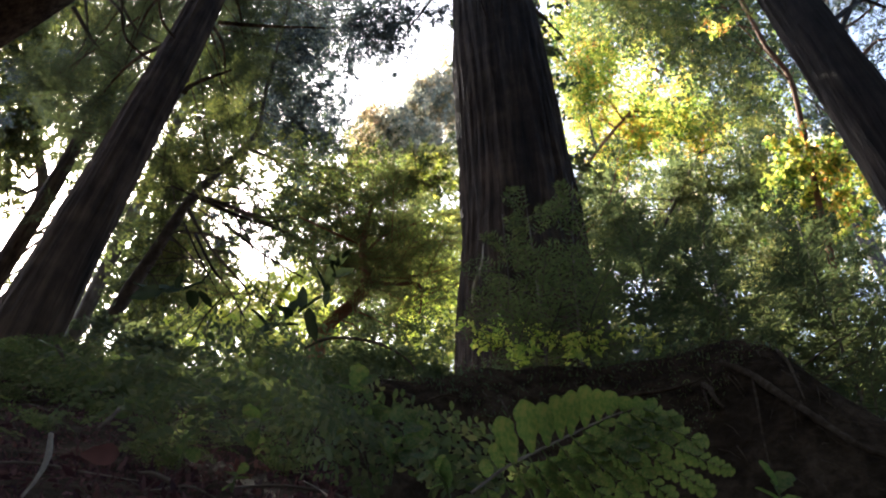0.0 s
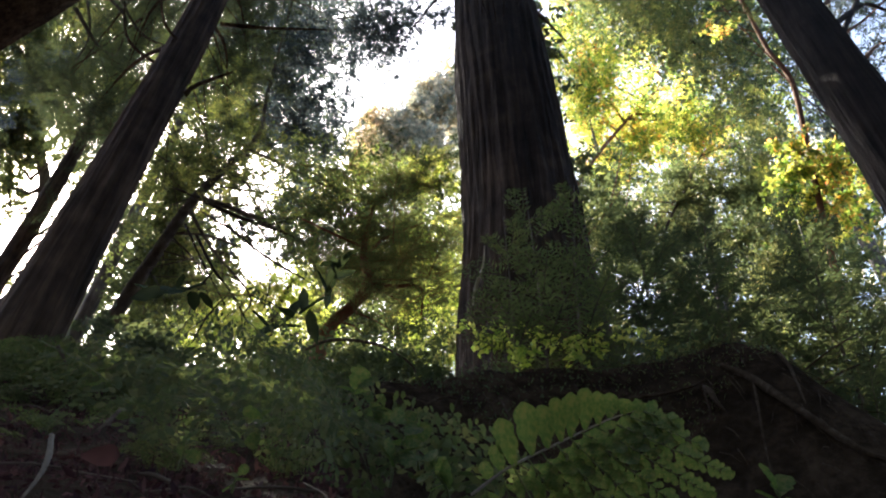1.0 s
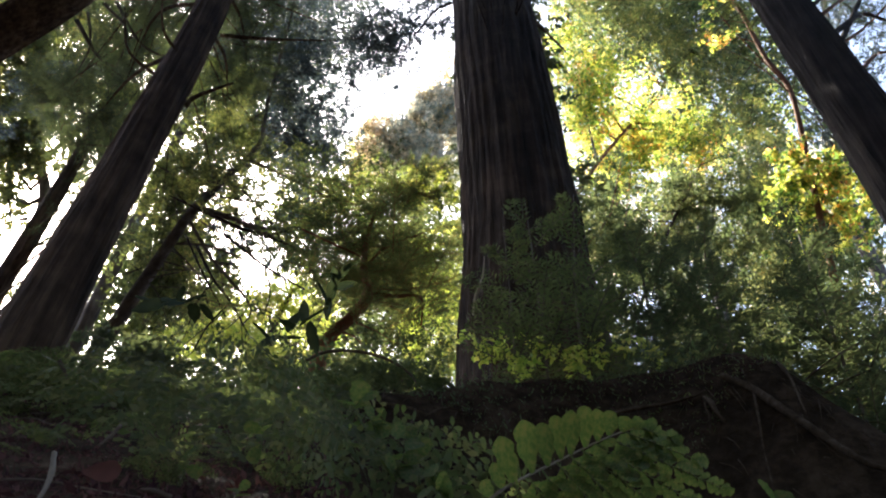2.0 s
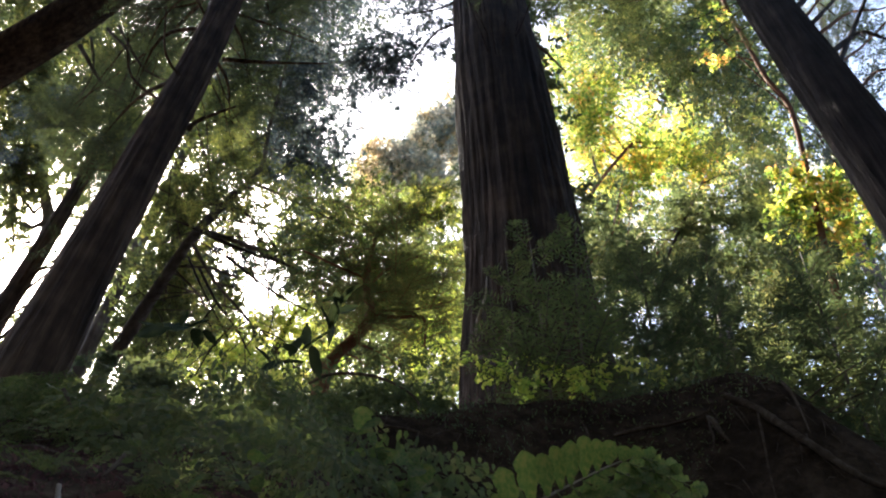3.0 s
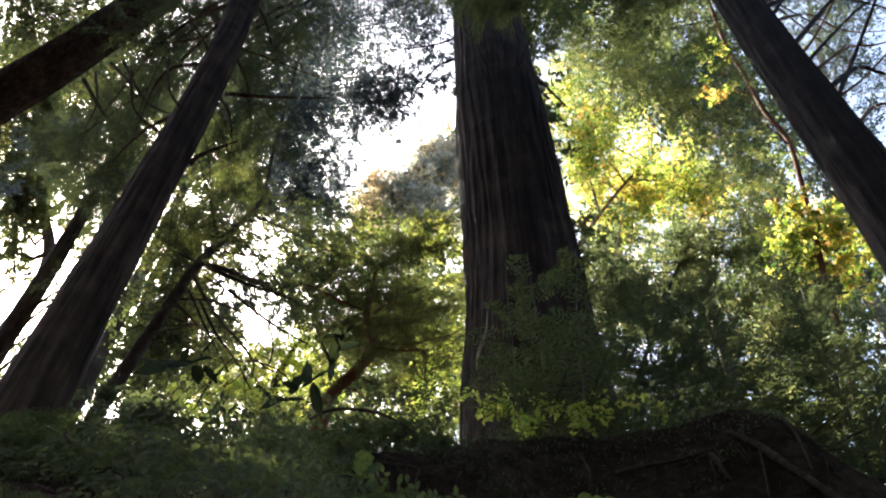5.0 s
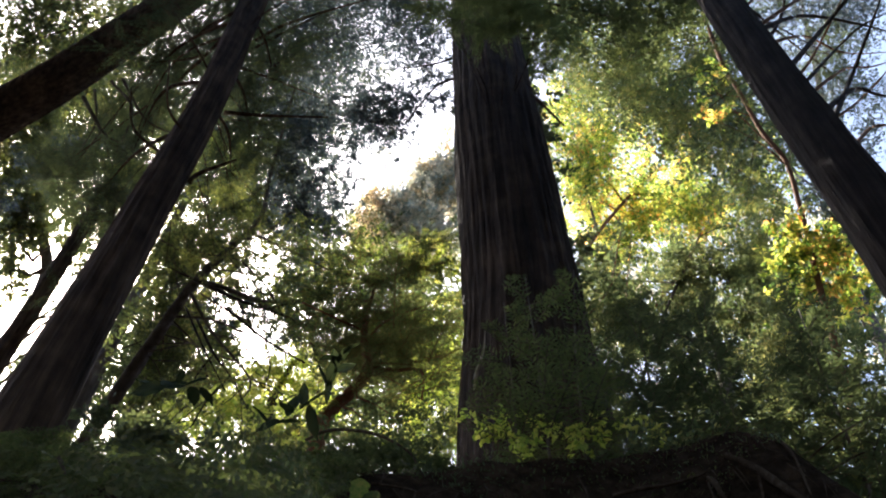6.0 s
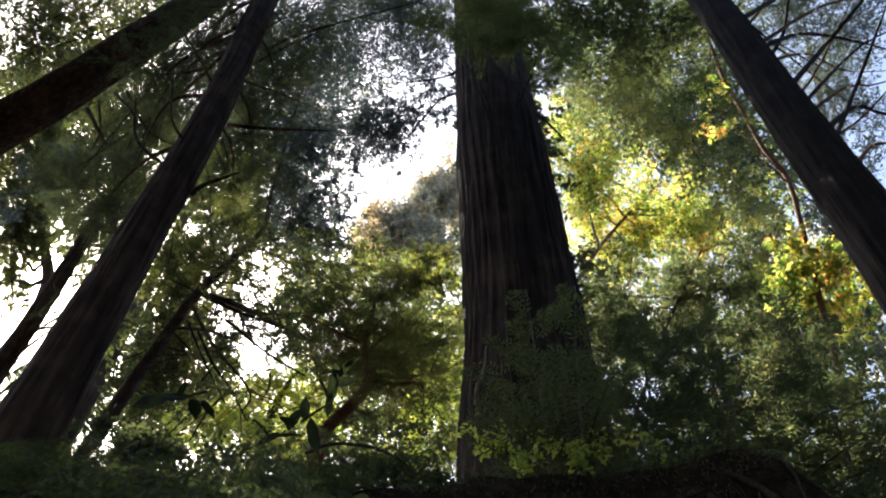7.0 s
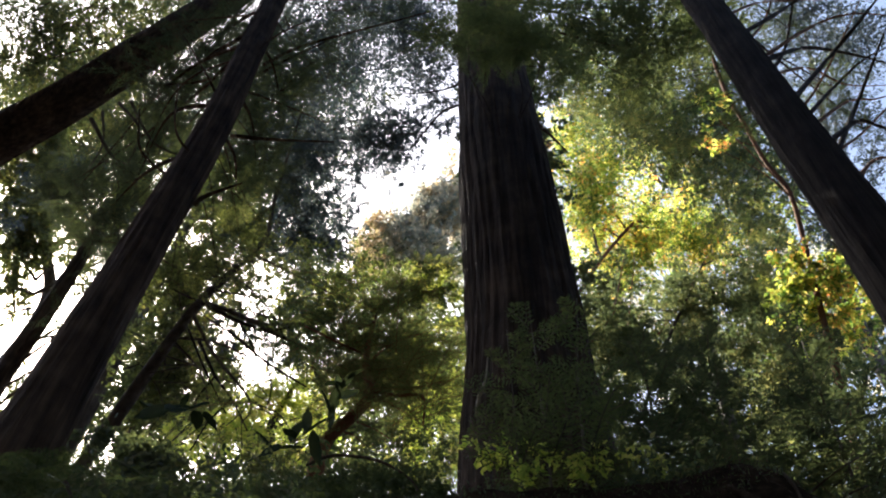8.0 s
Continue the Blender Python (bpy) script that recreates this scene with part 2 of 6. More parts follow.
def sprays(rng, centre, radius, leaf, tau, flat=0.75, conifer=False, spray=None):
    """Leaves of one bough, gathered in small sprays: arrays of stalk ends, directions, normals, sizes; and the sprays' axes."""
    size = (spray or radius * 0.55)
    per = 34 if conifer else 22
    area = 0.5 * leaf * leaf * (0.22 if conifer else 0.5) * 0.6
    total = max(60, int(DENSE * tau * math.pi * radius * radius / area))
    count = max(4, total // per)
    at = np.clip(rng.normal(size=(count, 3)) * 0.62, -1.5, 1.5) * radius
    at[:, 2] *= flat
    axis = unit(at + rng.normal(size=(count, 3)) * radius * 0.45 + np.array([0, 0, -0.15 * radius]))
    axis[:, 2] *= 0.25 if conifer else 0.6
    axis = unit(axis)
    start = at - axis * size * 0.5
    u = rng.random((count, per))
    side = unit(np.cross(axis, np.tile([0.0, 0.0, 1.0], (count, 1)) + rng.normal(size=(count, 3)) * 0.35))
    up = np.cross(side, axis)
    if conifer:
        u = np.tile(np.linspace(0.05, 1, per), (count, 1))
        sgn = np.where(np.arange(per) % 2 == 0, 1.0, -1.0)[None, :, None]
        c = start[:, None] + axis[:, None] * (u[..., None] * size)
        d = axis[:, None] * 0.55 + side[:, None] * sgn + rng.normal(size=(count, per, 3)) * 0.12
        nn = up[:, None] + rng.normal(size=(count, per, 3)) * 0.25
        L = leaf * (1.05 - 0.6 * u ** 2) * (0.8 + 0.4 * rng.random((count, per)))
        W = L * 0.22
    else:
        c = start[:, None] + axis[:, None] * (u[..., None] * size) + rng.normal(size=(count, per, 3)) * size * 0.16
        d = axis[:, None] * 0.6 + rng.normal(size=(count, per, 3)) * 0.7 + np.array([0, 0, -0.25])
        nn = rng.normal(size=(count, per, 3)) * 0.6 + np.array([0, 0, 1.0])
        L = leaf * (0.6 + 0.8 * rng.random((count, per)))
        W = L * 0.5
    c = c + np.asarray(centre)
    return (c.reshape(-1, 3), unit(d.reshape(-1, 3)), unit(nn.reshape(-1, 3)), L.ravel(), W.ravel()), start + np.asarray(centre), axis * size


def ground_height(x, y):
    """The slope: a steep cut bank with a lip, a fern slope beside it, and gentler woodland above."""
    r = math.hypot(x, y)
    n1 = noise.noise(Vector((x * 0.7, y * 0.7, 3.1)))
    n2 = noise.noise(Vector((x * 2.6, y * 2.6, 7.7)))
    n3 = noise.noise(Vector((x * 8.0, y * 8.0, 1.2)))
    rough = 0.05 * n2 + 0.02 * n3
    # fern slope
    rr = min(max(y, 0.0) * 0.75 + r * 0.25, 3.4) if y > 0 else 0.0
    left = 0.42 + rr * (0.87 + 0.015 * rr) + (0.3 * (y - 3.4) if y > 3.4 else 0)
    # cut bank
    lip = 2.95 + 0.12 * math.sin(x * 2.3) + 0.1 * n1
    top = 3.31 - 0.19 * math.exp(-((x + 0.2) / 0.26) ** 2) + 0.06 * math.exp(-((x - 0.55) / 0.16) ** 2) + 0.12 * math.exp(-((x - 1.1) / 0.45) ** 2) + 0.055 * math.exp(-((x - 1.28) / 0.13) ** 2) - 1.35 * max(0.0, min(1.1, x - 1.42)) + 0.06 * n1
    foot = 0.38 + 0.5 * max(0.0, min(y, 2.2))
    s = min(1.0, max(0.0, (y - (lip - 0.55)) / 0.5))
    s = s ** 1.4 * (1 - s) + s * (1 - (1 - s) ** 2.2)
    right = foot * (1 - s) + top * s + (0.32 * (y - lip) if y > lip else 0)
    k = min(1.0, max(0.0, (x - (0.02 - 0.2 * max(0, min(y, 3.2)))) / 0.35))
    k = k * k * (3 - 2 * k)
    h = left * (1 - k) + right * k
    if y < 0:
        h = 0.38 - 0.25 * min(1.0, -y / 1.2) + 0.02 * max(0.0, -y - 20) * 0
    if y > 40:
        h -= 0.3 * (y - 40) * min(1.0, (y - 40) / 120)
    return h + rough * min(1.0, 4.0 / max(r, 0.5)) + 0.35 * n1 * min(1.0, max(0.0, r - 5) / 10)


def build_ground():
    def spread(fine, step, far, bias=0.0):
        a = list(np.arange(0, fine, step))
        g = step
        while a[-1] < far:
            g *= 1.18
            a.append(a[-1] + g)
        return a
    xp = spread(2.6, 0.035, 700)
    xs = [-v for v in xp[:0:-1]] + xp
    yp = spread(3.6, 0.03, 700)
    yn = spread(0.3, 0.1, 700)
    ys = [-v for v in yn[:0:-1]] + yp
    v = [(x, y, ground_height(x, y)) for y in ys for x in xs]
    w = len(xs)
    f = [(j * w + i, j * w + i + 1, (j + 1) * w + i + 1, (j + 1) * w + i) for j in range(len(ys) - 1) for i in range(w - 1)]
    g = part("ground", mesh_from("ground", v, f), SOIL)
    return tagged(g, "dark forest soil rising as a steep bank", "ground", kind="structure")


build_ground()


# ---------------------------------------------------------------- trees
def bark_trunk(name, points, radii, ridges, depth, sides, rings, seed):
    """A trunk with lengthwise furrows that split and join as they climb."""
    rng = random.Random(seed)
    p = smooth_path(points, max(2, rings // (len(points) - 1)))
    rad = lerp_list(radii, len(p))
    v, f = [], []
    ph = rng.random() * 50
    for i, q in enumerate(p):
        z = q.z
        for k in range(sides):
            a = 2 * math.pi * k / sides
            ca, sa = math.cos(a), math.sin(a)
            warp = 0.55 * noise.noise(Vector((ca * 1.5, sa * 1.5, z * 0.4 + ph)))
            u = (a + warp * 0.22) * ridges / (2 * math.pi)
            rid = abs(math.sin(math.pi * (u + 0.5 * noise.noise(Vector((ca * 4, sa * 4, z * 0.7 + ph))))))
            plate = noise.noise(Vector((ca * ridges * 0.35, sa * ridges * 0.35, z * 1.1 + ph)))
            lump = noise.noise(Vector((ca, sa, z * 0.35 + ph)))
            swell = 0.35 + 1.3 * abs(noise.noise(Vector((ca * 2.3 + 9, sa * 2.3, z * 0.22 + ph))))
            fine = noise.noise(Vector((ca * ridges * 0.8, sa * ridges * 0.8, z * 0.9 + ph)))
            r = rad[i] * (1 + 0.05 * lump) + depth * swell * (rid ** 0.6 - 0.75) + depth * 0.75 * plate + depth * 0.35 * fine
            v.append((q.x + ca * r, q.y + sa * r, q.z))
    n = len(p)
    for i in range(n - 1):
        for k in range(sides):
            a, b = i * sides + k, i * sides + (k + 1) % sides
            f.append((a, b, b + sides, a + sides))
    f.append(tuple((n - 1) * sides + k for k in range(sides)))
    return mesh_from(name, v, f)


def thing(name, at, label, category, group=""):
    ob = new(name)
    ob.location = at
    ob.empty_display_size = 0.2
    tagged(ob, label, category, group)
    return ob


def adopt(ob, parent):
    """Make ob, built in world places, a part of parent."""
    ob.parent = parent
    ob.matrix_parent_inverse = Matrix.Translation(parent.location).inverted()
    return ob


def between(rng, boughs):
    """Smaller boughs that fill the crown between neighbours."""
    out = []
    for i, a in enumerate(boughs):
        for b in boughs[:i]:
            gap = (Vector(a[:3]) - Vector(b[:3])).length
            if gap < 1.25 * (a[3] + b[3]):
                m = Vector(a[:3]).lerp(Vector(b[:3]), 0.35 + 0.3 * rng.random())
                r = 0.5 * (a[3] + b[3])
                m += Vector(rng.normal(size=3)) * r * 0.35
                out.append((m.x, m.y, m.z, r * 0.75))
    return out


def crown(tree, rng, boughs, mat, leaf, tau, conifer, stem_at, limb_r, bark, spray=None, flat=0.75, name="crown", infill=True):
    """Limbs from the stem to each bough, twigs, and the leaves as one crown."""
    cs, tv, tf = [], [], []
    own = len(boughs)
    boughs = list(boughs) + (between(rng, boughs) if infill else [])
    for b_index, b in enumerate(boughs):
        centre, radius = Vector(b[:3]), b[3]
        start = stem_at(centre)
        span = (centre - start).length
        if span > 0.15 and b_index < own:
            mid = start.lerp(centre, 0.5) + Vector((rng.normal() * 0.06, rng.normal() * 0.06, 0.10)) * span
            me = tube_mesh("limb", [start, mid, centre], [limb_r, limb_r * 0.6, limb_r * 0.22], 5, 6)
            adopt(part("limb", me, bark), tree)
        leaves, s, ax = sprays(rng, b[:3], radius, leaf, tau, flat, conifer, spray)
        cs.append(leaves)
        take = rng.permutation(len(s))[:max(4, min(18, len(s) // 4))]
        for i in take:
            a = Vector(s[i])
            e = a + Vector(ax[i]) * 0.8
            m = centre.lerp(a, 0.6) + Vector((0, 0, radius * 0.06))
            tube(tv, tf, [centre, m, a, e], [limb_r * 0.2, limb_r * 0.15, limb_r * 0.11, limb_r * 0.04], 3)
    if tv:
        tagged(adopt(part("twig_tangle", mesh_from("twig_tangle", tv, tf), bark), tree), kind="stuff")
    if cs:
        arr = [np.concatenate([c[i] for c in cs]) for i in range(5)]
        v, t = leaf_arrays(*arr)
        adopt(part(name, mesh_arrays(name, v, t), mat), tree)


def flat_branch(rng, start, way, length, needle, spacing, cs, tv, tf, gap=0.055):
    """One flat branch: a drooping axis with side twigs in its plane, needles on both sides of each."""
    d = unit(np.array([way]))[0]
    side = unit(np.cross([d], [[0.0, 0.0, 1.0]]) + rng.normal(size=(1, 3)) * 0.15)[0]
    sag = np.array([0, 0, -0.22 * length])
    def axis(u):
        return np.asarray(start) + d * (length * u) + sag * (u * u - 0.35 * u)
    rods = [(axis(0.12), axis(0.55), axis(1.0))]
    count = max(5, int(length / gap))
    for k in range(count):
        u = 0.14 + 0.8 * (k + 0.4 * rng.random()) / count
        s = 1 if k % 2 else -1
        reach = length * (0.16 + 0.42 * (1 - u)) * (0.7 + 0.5 * rng.random())
        out = d * (0.75 + 0.15 * rng.random()) + side * s * 0.75 + rng.normal(size=3) * 0.09
        a = axis(u)
        rods.append((a, a + out * reach * 0.55 + [0, 0, 0.01], a + out * reach + [0, 0, -0.12 * reach]))
    for k, (a, m, e) in enumerate(rods):
        n = max(4, int(np.linalg.norm(e - a) / spacing))
        u = (np.arange(n) + 0.5) / n
        p = np.outer((1 - u) ** 2, a) + np.outer(2 * u * (1 - u), m * 2 - (a + e) * 0.5) + np.outer(u * u, e)
        w = unit(np.array([e - a]))[0]
        q = unit(np.cross([w], [[0.0, 0.0, 1.0]]) + rng.normal(size=(1, 3)) * 0.12)[0]
        up = np.cross(q, w)
        for s in (1.0, -1.0):
            dd = unit(q * s + w * 0.55 + rng.normal(size=(n, 3)) * 0.14)
            nn = unit(up + rng.normal(size=(n, 3)) * 0.2)
            L = needle * (1.05 - 0.55 * u ** 2) * (0.8 + 0.4 * rng.random(n))
            cs.append((p, dd, nn, L, L * 0.24))
        tube(tv, tf, [Vector(a), Vector(m), Vector(e)], [0.004, 0.003, 0.0012] if k == 0 else [0.0018, 0.0014, 0.0006], 4)


def layered_sprays(tree, rng, starts, ways, lengths, needle, spacing, mat, bark, name="sprays"):
    """Flat feathery branches of one tree, joined as one part, and their twigs as another."""
    cs, tv, tf = [], [], []
    for a, w, q in zip(starts, ways, lengths):
        flat_branch(rng, a, w, q, needle, spacing, cs, tv, tf)
    tagged(adopt(part("twig_tangle", mesh_from("twig_tangle", tv, tf), bark), tree), kind="stuff")
    arr = [np.concatenate([c[i] for c in cs]) for i in range(5)]
    v, f = leaf_arrays(*arr)
    return adopt(part(name, mesh_arrays(name, v, f), mat), tree)


def stem_finder(points, drop):
    p = [Vector(q) for q in points]

    def find(c):
        best = None
        for i in range(len(p) - 1):
            for k in range(9):
                q = p[i].lerp(p[i + 1], k / 8)
                flat = math.hypot(q.x - c.x, q.y - c.y)
                e = abs(q.z - (c.z - drop * flat))
                if best is None or e < best[0]:
                    best = (e, q)
        return best[1].copy()
    return find


def tree(name, label, seed, stem, radii, boughs, mat, leaf, tau, bark=None, conifer=False, limb_r=0.05, drop=0.35, spray=None, flat=0.75, ridges=11, depth=0.012, sides=28, rings=50, category="tree", group="trees of the wood", infill=True):
    bark = bark or BARK_GREY
    x, y, z = stem[0]
    ob = thing(name, (x, y, z), label, category, group)
    adopt(part("trunk", bark_trunk("trunk", stem, radii, ridges, depth, sides, rings, seed), bark), ob)
    if boughs:
        crown(ob, np.random.default_rng(seed), boughs, mat, leaf, tau, conifer, stem_finder(stem, drop), limb_r, bark, spray, flat, infill=infill)
    return ob


def grounded(x, y, dz=-0.25):
    return (x, y, ground_height(x, y) + dz)


def branch(parent, points, radii, mat, name="limb", sides=7, label=""):
    return adopt(part(name, tube_mesh(name, points, radii, 6, sides), mat, None, label), parent)


def rooted(points, straight=True):
    """The path with its foot on the ground added below."""
    a, b = Vector(points[0]), Vector(points[1])
    d = (b - a).normalized()
    q = a.copy()
    for _ in range(400):
        if q.z < ground_height(q.x, q.y) - 0.2:
            break
        q -= d * 0.05 if straight else Vector((0, 0, 0.05))
    return [tuple(q), *points]


def overhead(points, more):
    a, b = Vector(points[-2]), Vector(points[-1])
    return [*points, tuple(b + (b - a).normalized() * more)]


# the great redwood above the bank
stem = overhead(rooted([(0.61, 4.41, 5.62), (0.605, 4.40, 6.33), (0.495, 4.42, 10.25), (0.415, 4.36, 14.23)]), 14)
redwood = tree("redwood", "tall redwood with thick furrowed dark brown bark", 11, stem, [0.60, 0.48, 0.465, 0.44, 0.40, 0.28],
               [(0.01, 3.03, 8.76, 0.17), (0.28, 2.99, 8.53, 0.17), (0.57, 3.07, 8.73, 0.17), (0.82, 3.06, 9.00, 0.18), (-0.21, 3.09, 9.24, 0.19), (0.45, 2.97, 9.08, 0.24), (0.19, 3.05, 9.53, 0.25), (0.64, 3.23, 10.16, 0.35), (0.15, 3.28, 10.38, 0.36), (1.23, 4.74, 11.64, 0.21), (1.37, 4.46, 11.87, 0.32)],
               DUSK, 0.05, 1.0, BARK_OLD, True, 0.010, -0.1, 0.32, ridges=27, depth=0.031, sides=252, rings=190)
# Boughs added unseen behind the trunk to shade the bare redwood
crown(redwood, np.random.default_rng(111), [(0.85 + 0.1 * (k % 2), 6.9 - 0.25 * (k % 3), 9.0 + 0.85 * k, 0.46) for k in range(14)], NEEDLE, 0.10, 3.6, False, stem_finder(stem, 0.3), 0.03, BARK, name="upper_crown")
crown(redwood, np.random.default_rng(112), [(1.18, 4.96, 13.41, 0.36), (1.75, 4.86, 13.49, 0.44), (2.49, 4.97, 14.05, 0.50), (3.36, 5.21, 14.50, 0.52), (1.78, 4.70, 14.93, 0.57), (2.57, 4.62, 15.00, 0.57), (3.56, 4.84, 15.46, 0.59), (4.29, 5.18, 15.18, 0.45), (4.61, 4.85, 16.11, 0.51), (2.94, 5.62, 14.16, 0.35), (1.17, 4.49, 13.80, 0.40)],
      DUSK, 0.062, 1.0, False, stem_finder(stem, 0.3), 0.02, BARK, name="side_crown")
branch(redwood, [(1.56, 5.57, 11.59), (1.25, 5.19, 11.38), (0.96, 4.86, 11.14)], [0.012, 0.02, 0.03], BARK)
branch(redwood, [(0.22, 4.60, 10.97), (-0.00, 4.60, 10.86), (-0.16, 4.60, 10.66), (-0.33, 4.60, 10.16), (-0.46, 4.60, 9.76), (-0.53, 4.60, 9.46)], [0.02, 0.018, 0.014, 0.009, 0.006, 0.003], BARK_DARK)
branch(redwood, [(0.23, 4.60, 11.86), (-0.05, 4.60, 11.44), (-0.37, 4.60, 11.25), (-0.68, 4.60, 11.18), (-1.02, 4.60, 11.05)], [0.016, 0.013, 0.009, 0.006, 0.003], BARK_DARK)
# Loose bark strip; its brightness is colour, no sun reaches it
v, f = [], []
tube(v, f, smooth_path([(0.21, 4.21, 4.93), (0.20, 4.11, 5.01), (0.22, 4.02, 5.06), (0.26, 3.97, 5.18), (0.27, 3.89, 5.30)], 5), lerp_list([0.003, 0.009, 0.016, 0.008, 0.003], 21), 6, 0.5)
adopt(part("bark_strip", mesh_from("bark_strip", v, f), PALE, None, "loose strip of bark with sunlight put into its pale colour"), redwood)

# the slimmer redwood beside the fern slope
stem = overhead(rooted([(-2.01, 3.17, 4.28), (-1.99, 3.20, 5.48), (-1.955, 3.22, 7.34), (-1.985, 3.14, 10.28)]), 9)
young = tree("redwood", "slim redwood with dead stubs and ridged brown bark", 12, stem, [0.185, 0.158, 0.142, 0.131, 0.122, 0.09],
             [(-2.97, 4.02, 7.15, 0.31), (-4.70, 5.42, 9.90, 0.28), (-2.91, 4.06, 7.90, 0.28), (-1.88, 3.90, 8.29, 0.37), (-1.94, 4.06, 7.64, 0.30), (-1.80, 3.75, 9.21, 0.39),
              (-3.21, 3.93, 9.71, 0.41), (-2.76, 3.84, 10.43, 0.50), (-2.75, 4.08, 6.83, 0.18), (-2.44, 3.92, 11.01, 0.52), (-2.75, 4.06, 8.94, 0.22), (-4.44, 5.35, 9.82, 0.33)],
             NEEDLE, 0.05, 1.25, BARK, True, 0.022, 0.25, 0.35, ridges=15, depth=0.016, sides=120, rings=160)
for pts, r in (([(-1.79, 3.19, 6.01), (-1.73, 3.17, 6.10), (-1.49, 3.12, 6.21)], 0.022), ([(-1.92, 3.46, 7.62), (-1.54, 3.52, 7.69), (-1.05, 3.57, 7.78)], 0.02),
               ([(-2.02, 3.58, 8.82), (-1.74, 3.70, 8.85), (-1.27, 3.89, 8.83)], 0.016), ([(-2.06, 3.62, 9.31), (-1.68, 3.52, 9.66), (-1.37, 3.46, 9.97)], 0.018),
               ([(-2.04, 3.65, 9.68), (-1.57, 3.43, 9.73), (-0.21, 3.24, 10.41)], 0.02), ([(-1.89, 3.16, 6.56), (-2.08, 2.98, 6.72), (-2.18, 2.82, 7.24)], 0.014),
               ([(-1.95, 3.19, 6.28), (-2.29, 3.06, 6.52), (-2.40, 2.90, 6.91)], 0.014), ([(-1.99, 3.31, 7.74), (-2.09, 3.06, 7.82), (-2.48, 2.89, 8.49)], 0.014),
               ([(-2.03, 3.46, 8.40), (-1.83, 3.10, 8.83), (-1.37, 3.03, 9.55)], 0.014)):
    branch(young, pts, [r, r * 0.7, r * 0.3], BARK, "dead_branch", 6)

crown(young, np.random.default_rng(121), [(-2.17, 4.00, 7.16, 0.16), (-2.04, 4.22, 7.11, 0.17), (-2.30, 4.28, 6.93, 0.16), (-1.93, 4.16, 7.42, 0.18), (-2.13, 4.44, 6.80, 0.15), (-1.85, 4.48, 7.28, 0.16), (-2.34, 4.47, 6.64, 0.12), (-2.09, 4.01, 7.94, 0.20), (-1.86, 4.13, 7.97, 0.18), (-1.72, 4.42, 7.72, 0.13), (-2.00, 4.50, 7.01, 0.12), (-2.59, 3.90, 7.25, 0.19), (-2.83, 4.05, 7.12, 0.17)],
      OLIVE, 0.042, 0.75, True, stem_finder(stem, 0.2), 0.006, BARK, 0.34, 0.6, "drooping_sprays", False)
crown(young, np.random.default_rng(122), [(-1.61, 3.86, 9.76, 0.21), (-1.40, 3.67, 10.05, 0.22), (-1.79, 3.66, 10.33, 0.24), (-1.18, 3.55, 10.41, 0.21), (-0.96, 3.43, 10.77, 0.22), (-1.46, 3.44, 10.77, 0.25), (-1.96, 3.40, 10.80, 0.25), (-0.59, 3.31, 10.88, 0.19), (-1.21, 3.89, 9.86, 0.16)],
      NEEDLE, 0.045, 0.55, True, stem_finder(stem, 0.1), 0.006, BARK, 0.4, 0.6, "high_sprays", False)

# The bough at z 7.55 is added to keep sun off the litter
crown(young, np.random.default_rng(123), [(-4.50, 5.60, 10.25, 0.40), (-4.15, 5.60, 10.70, 0.40), (-3.94, 5.60, 11.50, 0.40), (-3.90, 5.60, 9.49, 0.40), (-4.91, 5.60, 10.81, 0.40), (-4.07, 5.60, 12.56, 0.40), (-3.73, 5.60, 10.01, 0.40), (-4.03, 5.60, 13.36, 0.40), (-4.69, 5.60, 11.46, 0.40), (-4.42, 5.60, 12.35, 0.40), (-3.65, 5.60, 7.55, 0.30), (-4.32, 5.60, 11.52, 0.40), (-3.56, 5.60, 11.55, 0.40), (-4.29, 5.60, 12.78, 0.40)],
      NEEDLE, 0.06, 0.95, True, stem_finder(stem, 0.2), 0.012, BARK, 0.5, 0.5, "dense_sprays", False)

# the trunk that leans in over the slope
stem = overhead(rooted([(-5.60, 4.60, 8.35), (-5.30, 4.55, 8.75), (-4.86, 4.40, 9.27), (-4.41, 4.25, 9.77), (-3.97, 4.10, 10.44), (-3.51, 3.95, 11.23), (-3.06, 3.85, 12.36)], False), 6)
leaning = tree("leaning_tree", "thick dark tree trunk leaning over the slope", 13, stem, [0.34, 0.27, 0.26, 0.25, 0.24, 0.23, 0.215, 0.20, 0.12],
               [(-6.85, 5.51, 15.56, 0.65), (-6.02, 5.21, 15.81, 0.56), (-7.31, 6.01, 15.13, 0.47), (-4.21, 4.50, 12.49, 0.45), (-7.32, 5.27, 17.07, 0.70), (-7.60, 5.45, 15.61, 0.56), (-4.01, 4.31, 13.95, 0.57), (-5.56, 4.85, 16.11, 0.56), (-6.28, 6.14, 15.03, 0.47), (-4.86, 5.94, 12.59, 0.40)], OLIVE, 0.075, 1.0, BARK, False, 0.03, 0.3, ridges=13, depth=0.018, sides=90, rings=120)
for pts, r in (([(-3.95, 4.27, 9.55), (-3.63, 4.47, 9.12), (-3.35, 4.46, 8.86)], 0.025), ([(-3.77, 4.26, 9.95), (-3.41, 4.38, 9.46), (-3.53, 4.70, 8.93)], 0.02),
               ([(-3.68, 4.28, 10.06), (-3.30, 4.56, 9.56), (-2.75, 4.60, 9.27)], 0.02), ([(-3.87, 4.25, 9.70), (-3.76, 4.43, 9.28), (-3.82, 4.56, 8.91)], 0.016)):
    branch(leaning, pts, [r, r * 0.7, r * 0.3], BARK_GREY, "dead_branch", 6)

